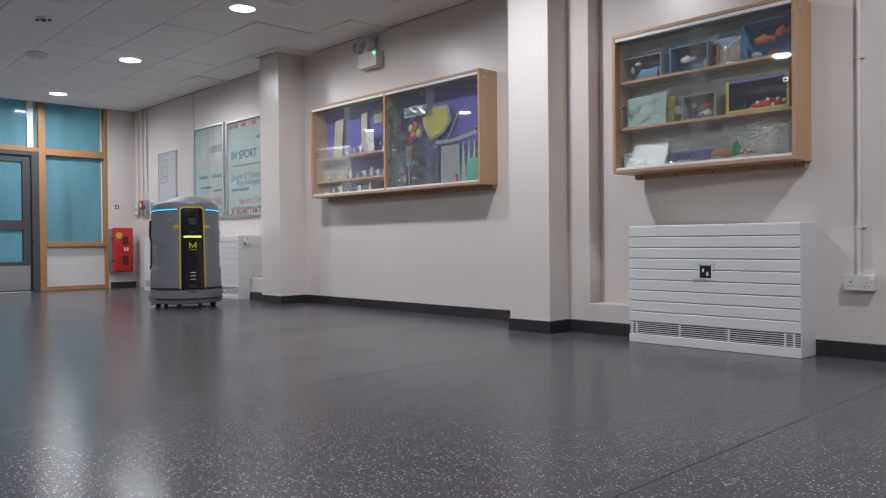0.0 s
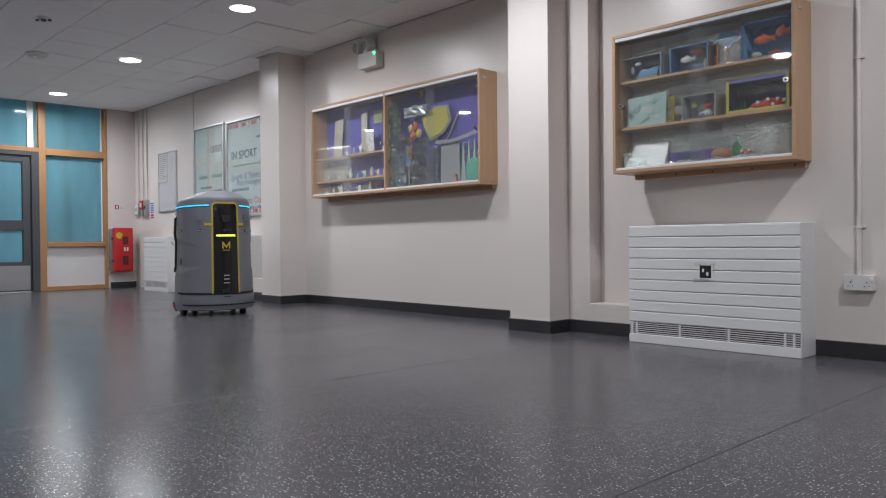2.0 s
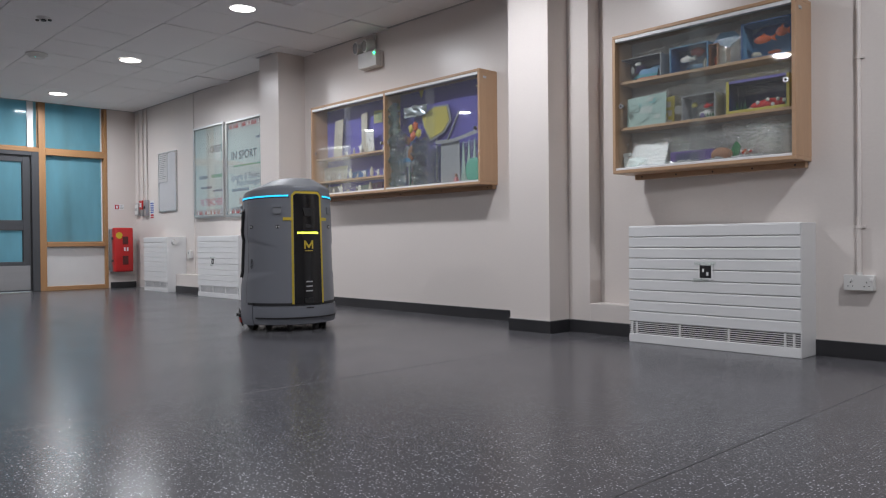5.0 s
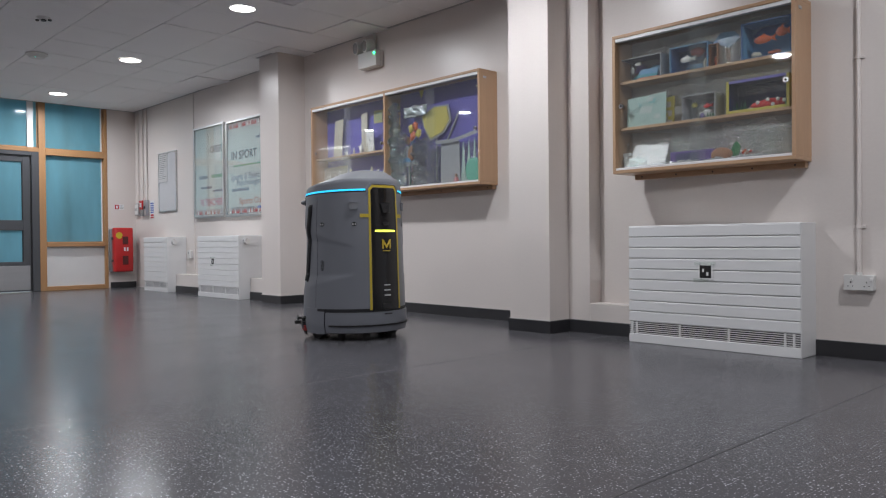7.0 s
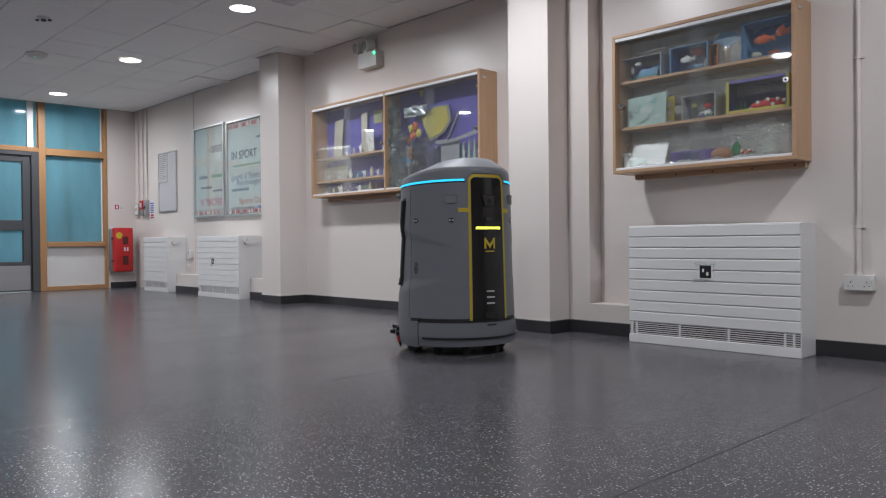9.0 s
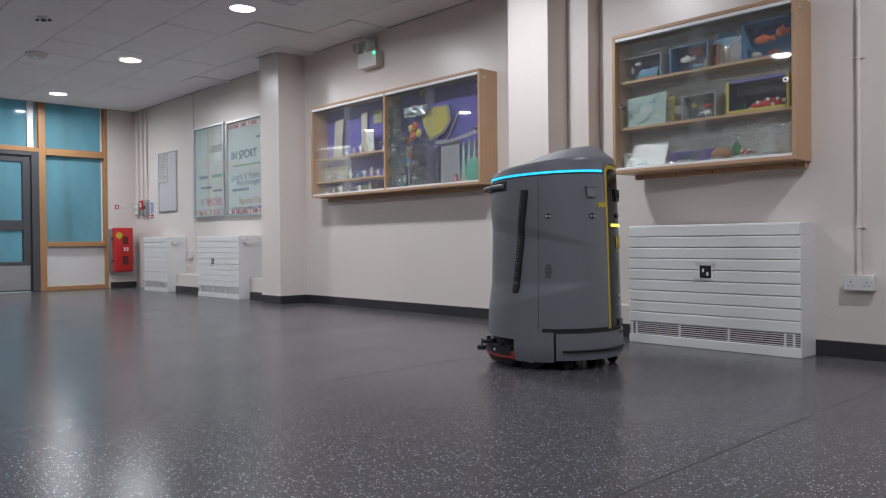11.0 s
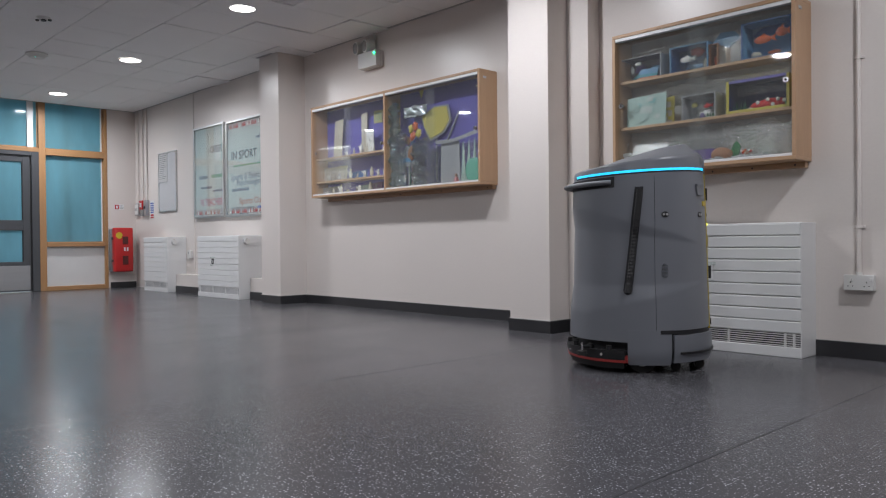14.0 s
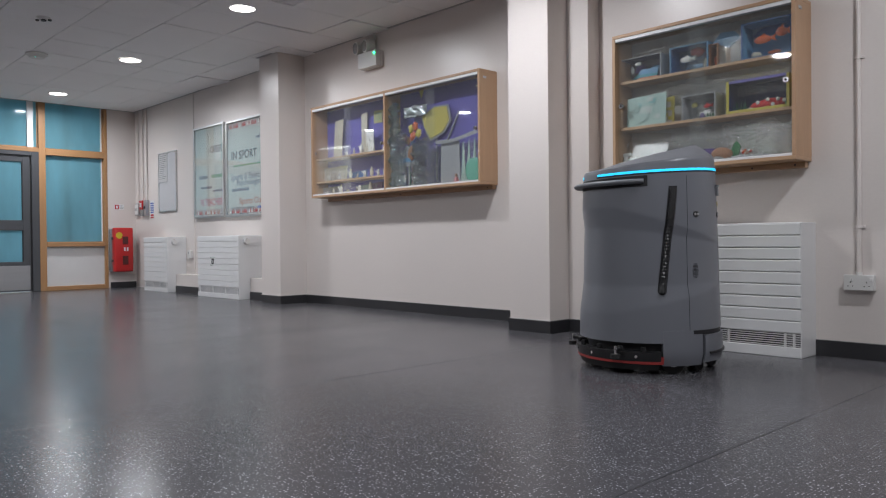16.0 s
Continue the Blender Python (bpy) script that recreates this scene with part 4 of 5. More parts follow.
def felt_board():
    ob = thing("noticeboard", (-11.27, WALL, 1.19), "grey felt noticeboard with one white paper pinned on", "noticeboard")
    x0, x1, z0, z1 = -11.60, -10.965, 1.19, 2.10
    part("felt", box(x0 + 0.01, x1 - 0.01, WALL - 0.018, WALL, z0 + 0.01, z1 - 0.01), FELT, ob)
    for a in ((x0, x1, z0, z0 + 0.022), (x0, x1, z1 - 0.022, z1), (x0, x0 + 0.022, z0 + 0.022, z1 - 0.022), (x1 - 0.022, x1, z0 + 0.022, z1 - 0.022)):
        part("frame_rail", box(a[0], a[1], WALL - 0.026, WALL, a[2], a[3], 0.002), ALU, ob)
    s = thing("paper_notice", (-11.42, WALL, 1.8), "white printed paper sheet on the noticeboard", "paper")
    bm = bmesh.new()
    for i in range(9):
        for j in range(2):
            bm.verts.new((-11.565 + 0.30 * j, WALL - 0.022 - 0.012 * (i / 8) ** 3, 2.075 - 0.43 * i / 8))
    bm.verts.ensure_lookup_table()
    for i in range(8):
        bm.faces.new((bm.verts[2 * i], bm.verts[2 * i + 1], bm.verts[2 * i + 3], bm.verts[2 * i + 2]))
    bmesh.ops.solidify(bm, geom=bm.faces, thickness=0.0015)
    part("sheet", bm, PAPER, s)
    for k in range(13):
        z = 2.045 - 0.029 * k
        yy = WALL - 0.0245 - 0.012 * ((2.075 - z) / 0.43) ** 3
        part("print_line", box(-11.535, -11.535 + random.uniform(0.16, 0.25), yy - 0.0012, yy + 0.0002, z - 0.004, z + 0.004), GREYPRINT, s)


felt_board()


def wall_box(x0, x1, z0, z1, label):
    ob = thing("wall_socket", ((x0 + x1) / 2, WALL, z0), label, "socket")
    part("box", box(x0, x1, WALL - 0.04, WALL, z0, z1, 0.004), PLASTIC, ob)
    part("faceplate", box(x0 - 0.004, x1 + 0.004, WALL - 0.048, WALL - 0.04, z0 - 0.004, z1 + 0.004, 0.002), PLASTIC, ob)
    part("switch", box(x0 + 0.03, x0 + 0.05, WALL - 0.054, WALL - 0.047, z1 - 0.05, z1 - 0.02, 0.002), GREYPRINT, ob)


wall_box(-10.56, -10.47, 0.49, 0.60, "white wall socket above the pipe boxing")
wall_box(-8.66, -8.59, 0.36, 0.50, "white connection box beside the radiator")


def career_board(x0, x1, z0, z1, lines, top_border):
    """A glazed aluminium notice case with printed words on pale paper."""
    ob = thing("glazed_noticeboard", ((x0 + x1) / 2, WALL, z0), "aluminium-framed glazed noticeboard with careers words on pale paper", "noticeboard", "glazed noticeboards")
    yf = WALL - 0.045
    part("backing", box(x0 + 0.02, x1 - 0.02, WALL - 0.02, WALL, z0 + 0.02, z1 - 0.02), PALEPAPER, ob)
    for a in ((x0, x1, z0, z0 + 0.03), (x0, x1, z1 - 0.03, z1), (x0, x0 + 0.03, z0 + 0.03, z1 - 0.03), (x1 - 0.03, x1, z0 + 0.03, z1 - 0.03)):
        part("frame_rail", box(a[0], a[1], yf, WALL, a[2], a[3], 0.004), ALU, ob)
    pane = part("pane", box(x0 + 0.025, x1 - 0.025, yf + 0.008, yf + 0.012, z0 + 0.025, z1 - 0.025), GLASS, ob, "clear glass door")
    pane.visible_shadow = False
    part("lock", cyl((x0 + 0.045, yf + 0.009, z0 + 0.05), (x0 + 0.045, yf - 0.006, z0 + 0.05), 0.012, 14), CHROME, ob)
    yp = WALL - 0.0202
    strips = [z0 + 0.04] + ([z1 - 0.11] if top_border else [])
    for zz in strips:
        b = part("border_strip", box(x0 + 0.035, x1 - 0.035, yp - 0.001, yp + 0.0005, zz, zz + 0.075), BORDER, ob, "paper border strip with red and grey motifs")
        k = x0 + 0.05
        while k < x1 - 0.07:
            w = random.uniform(0.03, 0.055)
            m = random.choice((REDINK, BORDER2, PAPER, FELT))
            part("motif", prism([(k, zz + 0.008), (k + w, zz + 0.012), (k + w * random.uniform(0.3, 0.8), zz + 0.066)], yp - 0.0016, yp - 0.0009), m, b)
            k += w * 0.8
    for text, fx, z, size, wide, ink in lines:
        if text:
            lettering(text, fx, yp - 0.001, z, size, ink, ob, wide)
        else:
            part("word_bar", box(fx, fx + wide, yp - 0.0015, yp, z, z + size * 0.45), ink, ob)
    return ob


PALEPAPER = plain("pale_mint_paper", (0.50, 0.545, 0.535), 0.8)
BORDER, BORDER2 = plain("pale_border_paper", (0.42, 0.38, 0.38)), plain("salmon_print", (0.42, 0.16, 0.14))
INK_D, INK_P, INK_G, INK_O, INK_PINK = plain("dark_ink", (0.11, 0.11, 0.12)), plain("purple_grey_ink", (0.19, 0.20, 0.25)), plain("green_ink", (0.20, 0.36, 0.26)), plain("orange_ink", (0.44, 0.19, 0.13)), plain("pink_ink", (0.48, 0.19, 0.26))
career_board(-10.345, -9.445, 1.055, 2.335, [("CAREERS", -9.86, 1.95, 0.13, 0.36, INK_D), ("PE TEACHER", -10.17, 1.225, 0.13, 0.66, INK_PINK), ("", -9.83, 1.60, 0.10, 0.34, INK_G), ("", -10.20, 1.60, 0.10, 0.24, INK_P), ("", -10.15, 1.46, 0.07, 0.32, INK_P), ("", -9.80, 1.41, 0.06, 0.30, INK_P)], False)
career_board(-9.385, -8.02, 1.045, 2.315, [("IN SPORT", -9.26, 1.80, 0.15, 0.66, INK_D), ("Sports & Exercise", -9.27, 1.53, 0.115, 0.86, INK_P), ("Psychologist", -9.12, 1.455, 0.10, 0.62, INK_P), ("Sports Coach", -9.06, 1.21, 0.11, 0.72, INK_O), ("SPORTS DEVELOPMENT", -9.26, 1.15 - 0.03, 0.07, 0.58, INK_D), ("OFFICER", -9.08, 1.0 + 0.06, 0.06, 0.26, INK_D), ("", -9.2, 1.70, 0.05, 0.7, INK_G), ("", -9.25, 1.38, 0.08, 0.44, INK_P), ("", -8.62, 2.03, 0.06, 0.3, INK_P), ("", -8.60, 1.14, 0.07, 0.3, BLUEINK)], True)


def tag_card(x, y, z, s):
    ob = thing("marker_card", (x, y, z), "small white card with a black square taped on the radiator", "card")
    part("card", box(x - s, x + s, y - 0.004, y, z - s, z + s, 0.001), PAPER, ob)
    part("black_square", box(x - s * 0.78, x + s * 0.78, y - 0.0052, y - 0.0038, z - s * 0.78, z + s * 0.82), BLACK, ob)
    for dx, dz, w in ((-0.30, 0.18, 0.24), (0.28, -0.25, 0.26)):
        part("white_bar", box(x + s * (dx - w / 2), x + s * (dx + w / 2), y - 0.0064, y - 0.005, z + s * (dz - 0.22), z + s * (dz + 0.22)), PAPER, ob)
    tape = part("tape", box(x - s * 1.5, x + s * 1.4, y - 0.0052, y - 0.0046, z + s * 0.86, z + s * 1.3), GLASS, ob, "strip of clear tape")
    part("tape", box(x - s * 1.7, x + s * 0.4, y - 0.0050, y - 0.0046, z - s * 1.3, z - s * 0.86), GLASS, ob, "strip of clear tape")


tag_card(-2.335, 4.47, 0.486, 0.049)
tag_card(-9.205, 4.60, 0.466, 0.045)


# ---- on the far wall ----
def extinguisher_cabinet():
    xf, y0, y1, z0, z1 = FAR + 0.22, 4.50, 4.80, 0.262, 0.965
    ob = thing("extinguisher_cabinet", (FAR, 4.65, z0), "red plastic fire extinguisher cabinet with two small windows", "fire cabinet")
    part("back_shell", box(FAR, FAR + 0.10, y0 - 0.012, y1 + 0.012, z0 - 0.005, z1 - 0.02, 0.012, seg=2), GREYSHELL, ob, "grey back shell", "edges")
    door = part("door", box(FAR + 0.10, xf, y0, y1, z0, z1, 0.025, seg=3), RED, ob, "red moulded door", "edges")
    for a, b in ((0.62, 0.80), (0.16, 0.36)):
        zz0, zz1 = z0 + (z1 - z0) * a, z0 + (z1 - z0) * b
        w = part("window", box(xf - 0.004, xf + 0.002, 4.625, 4.715, zz0, zz1, 0.002), REDDARK, door, "small dark clear window")
        part("window_rim", box(xf - 0.002, xf + 0.004, 4.615, 4.625, zz0 - 0.008, zz1 + 0.008), RED, w)
    part("sticker", cyl((xf, 4.575, z0 + 0.58), (xf + 0.003, 4.575, z0 + 0.58), 0.052, 24), YELLOW, door, "round yellow sticker")
    for dy in (0.0, 0.045):
        part("white_mark", box(xf, xf + 0.002, 4.645 + dy, 4.672 + dy, z0 + 0.33, z0 + 0.39), PAPER, door)
    for f in (0.25, 0.76):
        for yy in (y0 - 0.014, y1 - 0.004):
            part("latch", box(FAR + 0.11, FAR + 0.17, yy, yy + 0.018, z0 + (z1 - z0) * f - 0.02, z0 + (z1 - z0) * f + 0.02, 0.003), BLACK, ob)


GREYSHELL, REDDARK = plain("grey_back_shell", (0.20, 0.20, 0.21)), material("dark_red_window", (0.10, 0.02, 0.02), 0.12, bump=0)
extinguisher_cabinet()


def fire_sign():
    ob = thing("fire_sign", (FAR, 4.66, 1.30), "small red and white fire action sign", "sign")
    part("board", box(FAR, FAR + 0.005, 4.585, 4.735, 1.262, 1.345, 0.001), PAPER, ob)
    part("red_block", box(FAR + 0.004, FAR + 0.007, 4.59, 4.655, 1.266, 1.341), REDINK, ob)
    part("white_mark", box(FAR + 0.0065, FAR + 0.009, 4.61, 4.635, 1.28, 1.325), PAPER, ob)
    for k in range(3):
        part("print_line", box(FAR + 0.004, FAR + 0.007, 4.665, 4.725, 1.275 + 0.022 * k, 1.285 + 0.022 * k), GREYPRINT, ob)


fire_sign()


# ---- handmade things in the display cases ----
def crumple(x0, x1, y, z0, z1, depth, seed, mat, name, label, category, nx=22, nz=18, fold=5.0):
    """A crumpled sheet of clear film or foil standing in a case."""
    ob = thing(name, ((x0 + x1) / 2, y, z0), label, category)
    bm = bmesh.new()
    vs = []
    for i in range(nx + 1):
        for j in range(nz + 1):
            u, v = i / nx, j / nz
            p = Vector((u * fold, v * fold * 0.8, seed * 3.7))
            w = noise.noise(p) * 2.6 + noise.noise(p * 2.7) * 0.9
            d = 0.5 + 0.30 * math.sin(u * fold * 12 + w * 2) + 0.20 * math.sin(v * fold * 9 + u * 7 + w * 3)
            e = 0.5 + 0.5 * noise.noise(Vector((u * 5, seed, 1)))
            vs.append(bm.verts.new((x0 + (x1 - x0) * (u + 0.03 * noise.noise(p + Vector((9, 0, 0)))), y - depth * 0.3 * d, z0 + (z1 - z0) * v * (0.72 + 0.28 * e))))
    for i in range(nx):
        for j in range(nz):
            a = i * (nz + 1) + j
            bm.faces.new((vs[a], vs[a + nz + 1], vs[a + nz + 2], vs[a + 1]))
    part("film", bm, mat, ob, "", "all")
    return ob


def shoebox(x0, x1, z0, z1, yf, yb, outside, inside, label, contents, skew=0.0):
    """An open-fronted box with a scene inside; contents: (mat, kind, fx, fz, wx, wz, depth)."""
    ob = thing("diorama_box", ((x0 + x1) / 2, (yf + yb) / 2, z0), label, "model", "shoebox scenes")
    t = 0.006
    part("bottom", box(x0, x1, yf, yb, z0, z0 + t), outside, ob)
    part("top", box(x0, x1, yf, yb, z1 - t, z1), outside, ob)
    part("side", box(x0, x0 + t, yf, yb, z0 + t, z1 - t), outside, ob)
    part("side", box(x1 - t, x1, yf, yb, z0 + t, z1 - t), outside, ob)
    part("back", box(x0 + t, x1 - t, yb - t, yb, z0 + t, z1 - t), inside, ob)
    part("lining", box(x0 + t, x1 - t, yf + 0.01, yb - t, z0 + t, z0 + t + 0.002), inside, ob)
    for s in (x0 + t, x1 - t - 0.002):
        part("lining", box(s, s + 0.002, yf + 0.01, yb - t, z0 + t, z1 - t), inside, ob)
    part("lining", box(x0 + t, x1 - t, yf + 0.01, yb - t, z1 - t - 0.002, z1 - t), inside, ob)
    for k, (mat, kind, fx, fz, wx, wz, dep) in enumerate(contents):
        cx, cz = x0 + (x1 - x0) * fx, z0 + (z1 - z0) * fz
        yy = yf + (yb - yf) * dep
        if kind == "lump":
            part("clay_form", ball((cx, yy, cz), wx, min(wx, wz) * 0.7, wz, rough=0.5, seed=k + x0), mat, ob, "", "all")
        elif kind == "fish":
            bm = ball((cx, yy, cz), wx, wz * 0.5, wz, rough=0.25, seed=k)
            prism([(cx + wx * 0.7, cz), (cx + wx * 1.6, cz + wz * 0.9), (cx + wx * 1.35, cz), (cx + wx * 1.6, cz - wz * 0.9)], yy - 0.004, yy + 0.004, bm=bm)
            prism([(cx - wx * 0.3, cz + wz * 0.7), (cx + wx * 0.2, cz + wz * 1.5), (cx + wx * 0.4, cz + wz * 0.7)], yy - 0.003, yy + 0.003, bm=bm)
            fish = part("paper_fish", bm, mat, ob, "", "edges")
            part("eye", ball((cx - wx * 0.6, yy - wz * 0.45, cz + wz * 0.2), wz * 0.16, wz * 0.1, wz * 0.16), PAPER, fish)
        elif kind == "weed":
            for q in range(6):
                a = cx + wx * (q / 2.5 - 1)
                part("weed_blade", prism([(a - 0.004, cz), (a + 0.004, cz), (a + 0.006 * math.sin(q * 2.1), cz + wz * (0.6 + 0.4 * abs(math.sin(q * 1.7))))], yy - 0.002, yy + 0.002), mat, ob)
        elif kind == "card":
            part("card_shape", prism([(cx - wx, cz - wz), (cx + wx * 0.9, cz - wz * 0.8), (cx + wx, cz + wz * 0.7), (cx - wx * 0.5, cz + wz)], yy - 0.002, yy + 0.002), mat, ob)
    return ob


C_NAVY, C_BLUE, C_SKY, C_TEAL = plain("navy_card", (0.025, 0.03, 0.10)), plain("blue_card", (0.035, 0.11, 0.28)), plain("sky_blue_paint", (0.12, 0.28, 0.46)), plain("teal_card", (0.06, 0.26, 0.30))
C_ORANGE, C_RED, C_WHITE, C_YELLOW = plain("orange_felt", (0.52, 0.10, 0.03)), plain("red_paint", (0.50, 0.02, 0.02)), plain("white_clay", (0.66, 0.66, 0.64)), plain("yellow_card", (0.50, 0.42, 0.07))
C_GREEN, C_PURPLE, C_BROWN, C_GREY, C_CREAM = plain("green_felt", (0.03, 0.16, 0.06)), plain("purple_paper", (0.10, 0.06, 0.22)), plain("brown_card", (0.26, 0.12, 0.06)), plain("grey_card", (0.30, 0.31, 0.33)), plain("cream_clay", (0.50, 0.46, 0.38))
C_MINT = plain("mint_tissue", (0.33, 0.45, 0.42))
FOIL = material("iridescent_foil", (0.42, 0.48, 0.50), 0.18, 0.75, vary=0.3, scale=14, grain=0.2, grain_scale=60, bump=0.2)
GREENFILM = clear_glass("green_crinkled_film", (0.42, 0.72, 0.60), 0.10, 0.36, 1.0)
SMOOTHFILM = clear_glass("smooth_clear_film", (0.97, 0.98, 0.98), 0.16, 0.22)
IRIFILM = clear_glass("iridescent_crinkled_film", (0.72, 0.82, 0.88), 0.10, 0.42, 1.0)
C_JADE = plain("jade_tissue", (0.10, 0.36, 0.27))
C_TEALP, C_PALE = plain("pale_teal_paper", (0.20, 0.42, 0.42)), plain("pale_grey_tissue", (0.44, 0.50, 0.48))
# for the added sheet that gives the soft glare low in the case
GLARE_FILM = clear_glass("milky_glare_film", (0.96, 0.98, 0.97), 0.50, 0.19)
S1, S2, S0 = 1.809, 1.483, CC[4] + 0.024
YB_ = DRAWN - 0.022
sized(PIER_R / DRAWN)

shoebox(-3.086, -2.761, S1, S1 + 0.165, 4.675, YB_, C_GREY, C_NAVY, "grey shoebox sea scene with torn blue paper", [(C_SKY, "card", 0.55, 0.35, 0.09, 0.03, 0.5), (C_SKY, "card", 0.75, 0.5, 0.05, 0.02, 0.6), (C_PURPLE, "card", 0.35, 0.6, 0.04, 0.03, 0.6), (C_WHITE, "lump", 0.25, 0.5, 0.014, 0.028, 0.3), (C_WHITE, "lump", 0.38, 0.75, 0.024, 0.014, 0.3), (C_ORANGE, "card", 0.6, 0.07, 0.10, 0.008, 0.2), (C_TEAL, "card", 0.5, 0.18, 0.11, 0.02, 0.4)])
shoebox(-2.693, -2.420, S1, S1 + 0.175, 4.675, YB_, C_SKY, C_BLUE, "blue shoebox sea scene with a white dolphin", [(C_WHITE, "fish", 0.38, 0.5, 0.045, 0.020, 0.25), (C_RED, "lump", 0.58, 0.80, 0.05, 0.03, 0.7), (C_CREAM, "lump", 0.90, 0.2, 0.014, 0.035, 0.2), (C_GREEN, "weed", 0.5, 0.05, 0.02, 0.03, 0.5), (C_SKY, "card", 0.5, 0.2, 0.1, 0.03, 0.8)])
shoebox(-2.418, -2.356, S1, S1 + 0.15, 4.685, YB_, C_BROWN, C_BROWN, "narrow brown card box on its end", [(C_ORANGE, "lump", 0.5, 0.3, 0.012, 0.03, 0.3)])
shoebox(-2.186, -1.877, S1, S1 + 0.225, 4.655, YB_, C_BLUE, C_SKY, "large blue box scene with two orange fish", [(C_ORANGE, "fish", 0.40, 0.50, 0.055, 0.026, 0.2), (C_ORANGE, "fish", 0.78, 0.62, 0.034, 0.030, 0.2), (C_CREAM, "lump", 0.24, 0.12, 0.035, 0.018, 0.3), (C_BLUE, "card", 0.5, 0.85, 0.15, 0.03, 0.9), (C_ORANGE, "lump", 0.6, 0.14, 0.04, 0.012, 0.4)])
shoebox(-2.607, -2.371, S2, S2 + 0.165, 4.675, YB_, C_GREY, C_GREY, "grey box scene with a red fish and white clay", [(C_RED, "fish", 0.68, 0.52, 0.028, 0.014, 0.3), (C_YELLOW, "lump", 0.28, 0.62, 0.020, 0.018, 0.4), (C_WHITE, "lump", 0.6, 0.25, 0.06, 0.028, 0.6), (C_WHITE, "lump", 0.4, 0.42, 0.04, 0.05, 0.9), (C_PURPLE, "lump", 0.55, 0.12, 0.018, 0.024, 0.3), (C_GREEN, "weed", 0.75, 0.05, 0.03, 0.035, 0.3)])
box5 = shoebox(-2.281, -1.892, S2, S2 + 0.205, 4.660, YB_, C_YELLOW, C_NAVY, "yellow-edged navy box scene with a spotted red creature", [(C_RED, "lump", 0.66, 0.20, 0.115, 0.030, 0.3), (C_GREEN, "weed", 0.16, 0.06, 0.04, 0.075, 0.3), (C_CREAM, "lump", 0.36, 0.09, 0.02, 0.012, 0.2), (C_GREEN, "lump", 0.94, 0.16, 0.015, 0.02, 0.2)])
bx0, bx1 = -2.281, -1.892
for x0, x1, z0, z1 in ((bx0 - 0.004, bx0 + 0.014, S2, S2 + 0.205), (bx1 - 0.014, bx1 + 0.004, S2, S2 + 0.205), (bx0 + 0.014, bx1 - 0.014, S2, S2 + 0.018)):
    part("edging", box(x0, x1, 4.652, 4.660, z0, z1, 0.002), C_YELLOW, box5)
part("top_edging", box(bx0 + 0.014, bx1 - 0.014, 4.652, 4.660, S2 + 0.187, S2 + 0.205, 0.002), plain("lilac_edging", (0.17, 0.15, 0.42)), box5)
for fx, fz in ((0.48, 0.26), (0.64, 0.32), (0.80, 0.30), (0.72, 0.16), (0.90, 0.24)):
    part("white_spot", ball((bx0 + (bx1 - bx0) * fx, 4.682, S2 + 0.205 * fz), 0.012, 0.008, 0.012), C_WHITE, box5)

# bagged and loose work
def bagged_sheet(x0, x1, z0, z1, y, mat, label, bits):
    ob = thing("bagged_picture", ((x0 + x1) / 2, y, z0), label, "artwork")
    part("sheet", prism([(x0, z0), (x1, z0), (x1 + 0.006, z1), (x0 + 0.004, z1 - 0.012)], y, y + 0.006), mat, ob)
    for k in range(16):
        cx, cz = x0 + (x1 - x0) * random.uniform(0.18, 0.82), z0 + (z1 - z0) * random.uniform(0.15, 0.85)
        s = random.uniform(0.3, 0.95)
        part("collage_piece", prism([(cx - 0.05 * s, cz - 0.02 * s), (cx + 0.04 * s, cz - 0.03 * s), (cx + 0.05 * s, cz + 0.03 * s), (cx - 0.02 * s, cz + 0.04 * s)], y - 0.0012 - 0.0004 * k, y - 0.0008 - 0.0004 * k), random.choice(bits), ob)


bagged_sheet(-3.029, -2.726, S2 + 0.002, S2 + 0.215, 4.675, C_MINT, "pale teal collage in a clear bag", (C_TEALP, C_PALE, C_MINT, C_MINT))
bagged_sheet(-2.816, -2.687, S2 + 0.002, S2 + 0.185, 4.715, C_YELLOW, "yellow paper sheet standing on the shelf", (C_YELLOW, C_CREAM))
crumple(-2.366, -2.207, 4.700, S1, S1 + 0.20, 0.03, 2, BAG, "plastic_bag", "crumpled clear plastic bag", "bag")
t = thing("folded_card", (-2.304, 4.720, S1), "folded sky-blue card propped on the shelf", "card")
part("card", prism([(-2.400, 1.971), (-2.296, 1.922), (-2.217, 1.972), (-2.258, 2.023), (-2.349, 2.027)], 4.715, 4.725), C_SKY, t)
part("card_leg", box(-2.319, -2.289, 4.726, 4.732, S1, 1.971), C_BROWN, t)
t = thing("purple_box", (-2.558, 4.700, S0), "dark purple painted card box", "box")
part("body", box(-2.703, -2.393, 4.690, 4.780, S0, S0 + 0.10, 0.003), C_PURPLE, t)
part("flap", box(-2.660, -2.496, 4.686, 4.690, S0 + 0.01, S0 + 0.085), C_NAVY, t)
t = thing("clay_dish", (-2.334, 4.680, S0), "oval brown painted clay dish on edge", "dish")
part("dish", ball((-2.334, 4.685, S0 + 0.052), 0.075, 0.018, 0.050, rough=0.12, seed=4), C_BROWN, t, "", "all")
t = thing("felt_leaf", (-2.248, 4.700, S0), "dark green felt leaf", "craft leaf")
part("leaf", prism([(-2.283, S0), (-2.238, S0 + 0.01), (-2.212, S0 + 0.10), (-2.242, S0 + 0.135), (-2.272, S0 + 0.09)], 4.697, 4.705), C_GREEN, t)
t = thing("sweet_bag", (-2.165, 4.680, S0), "small clear bag of coloured beads", "bag")
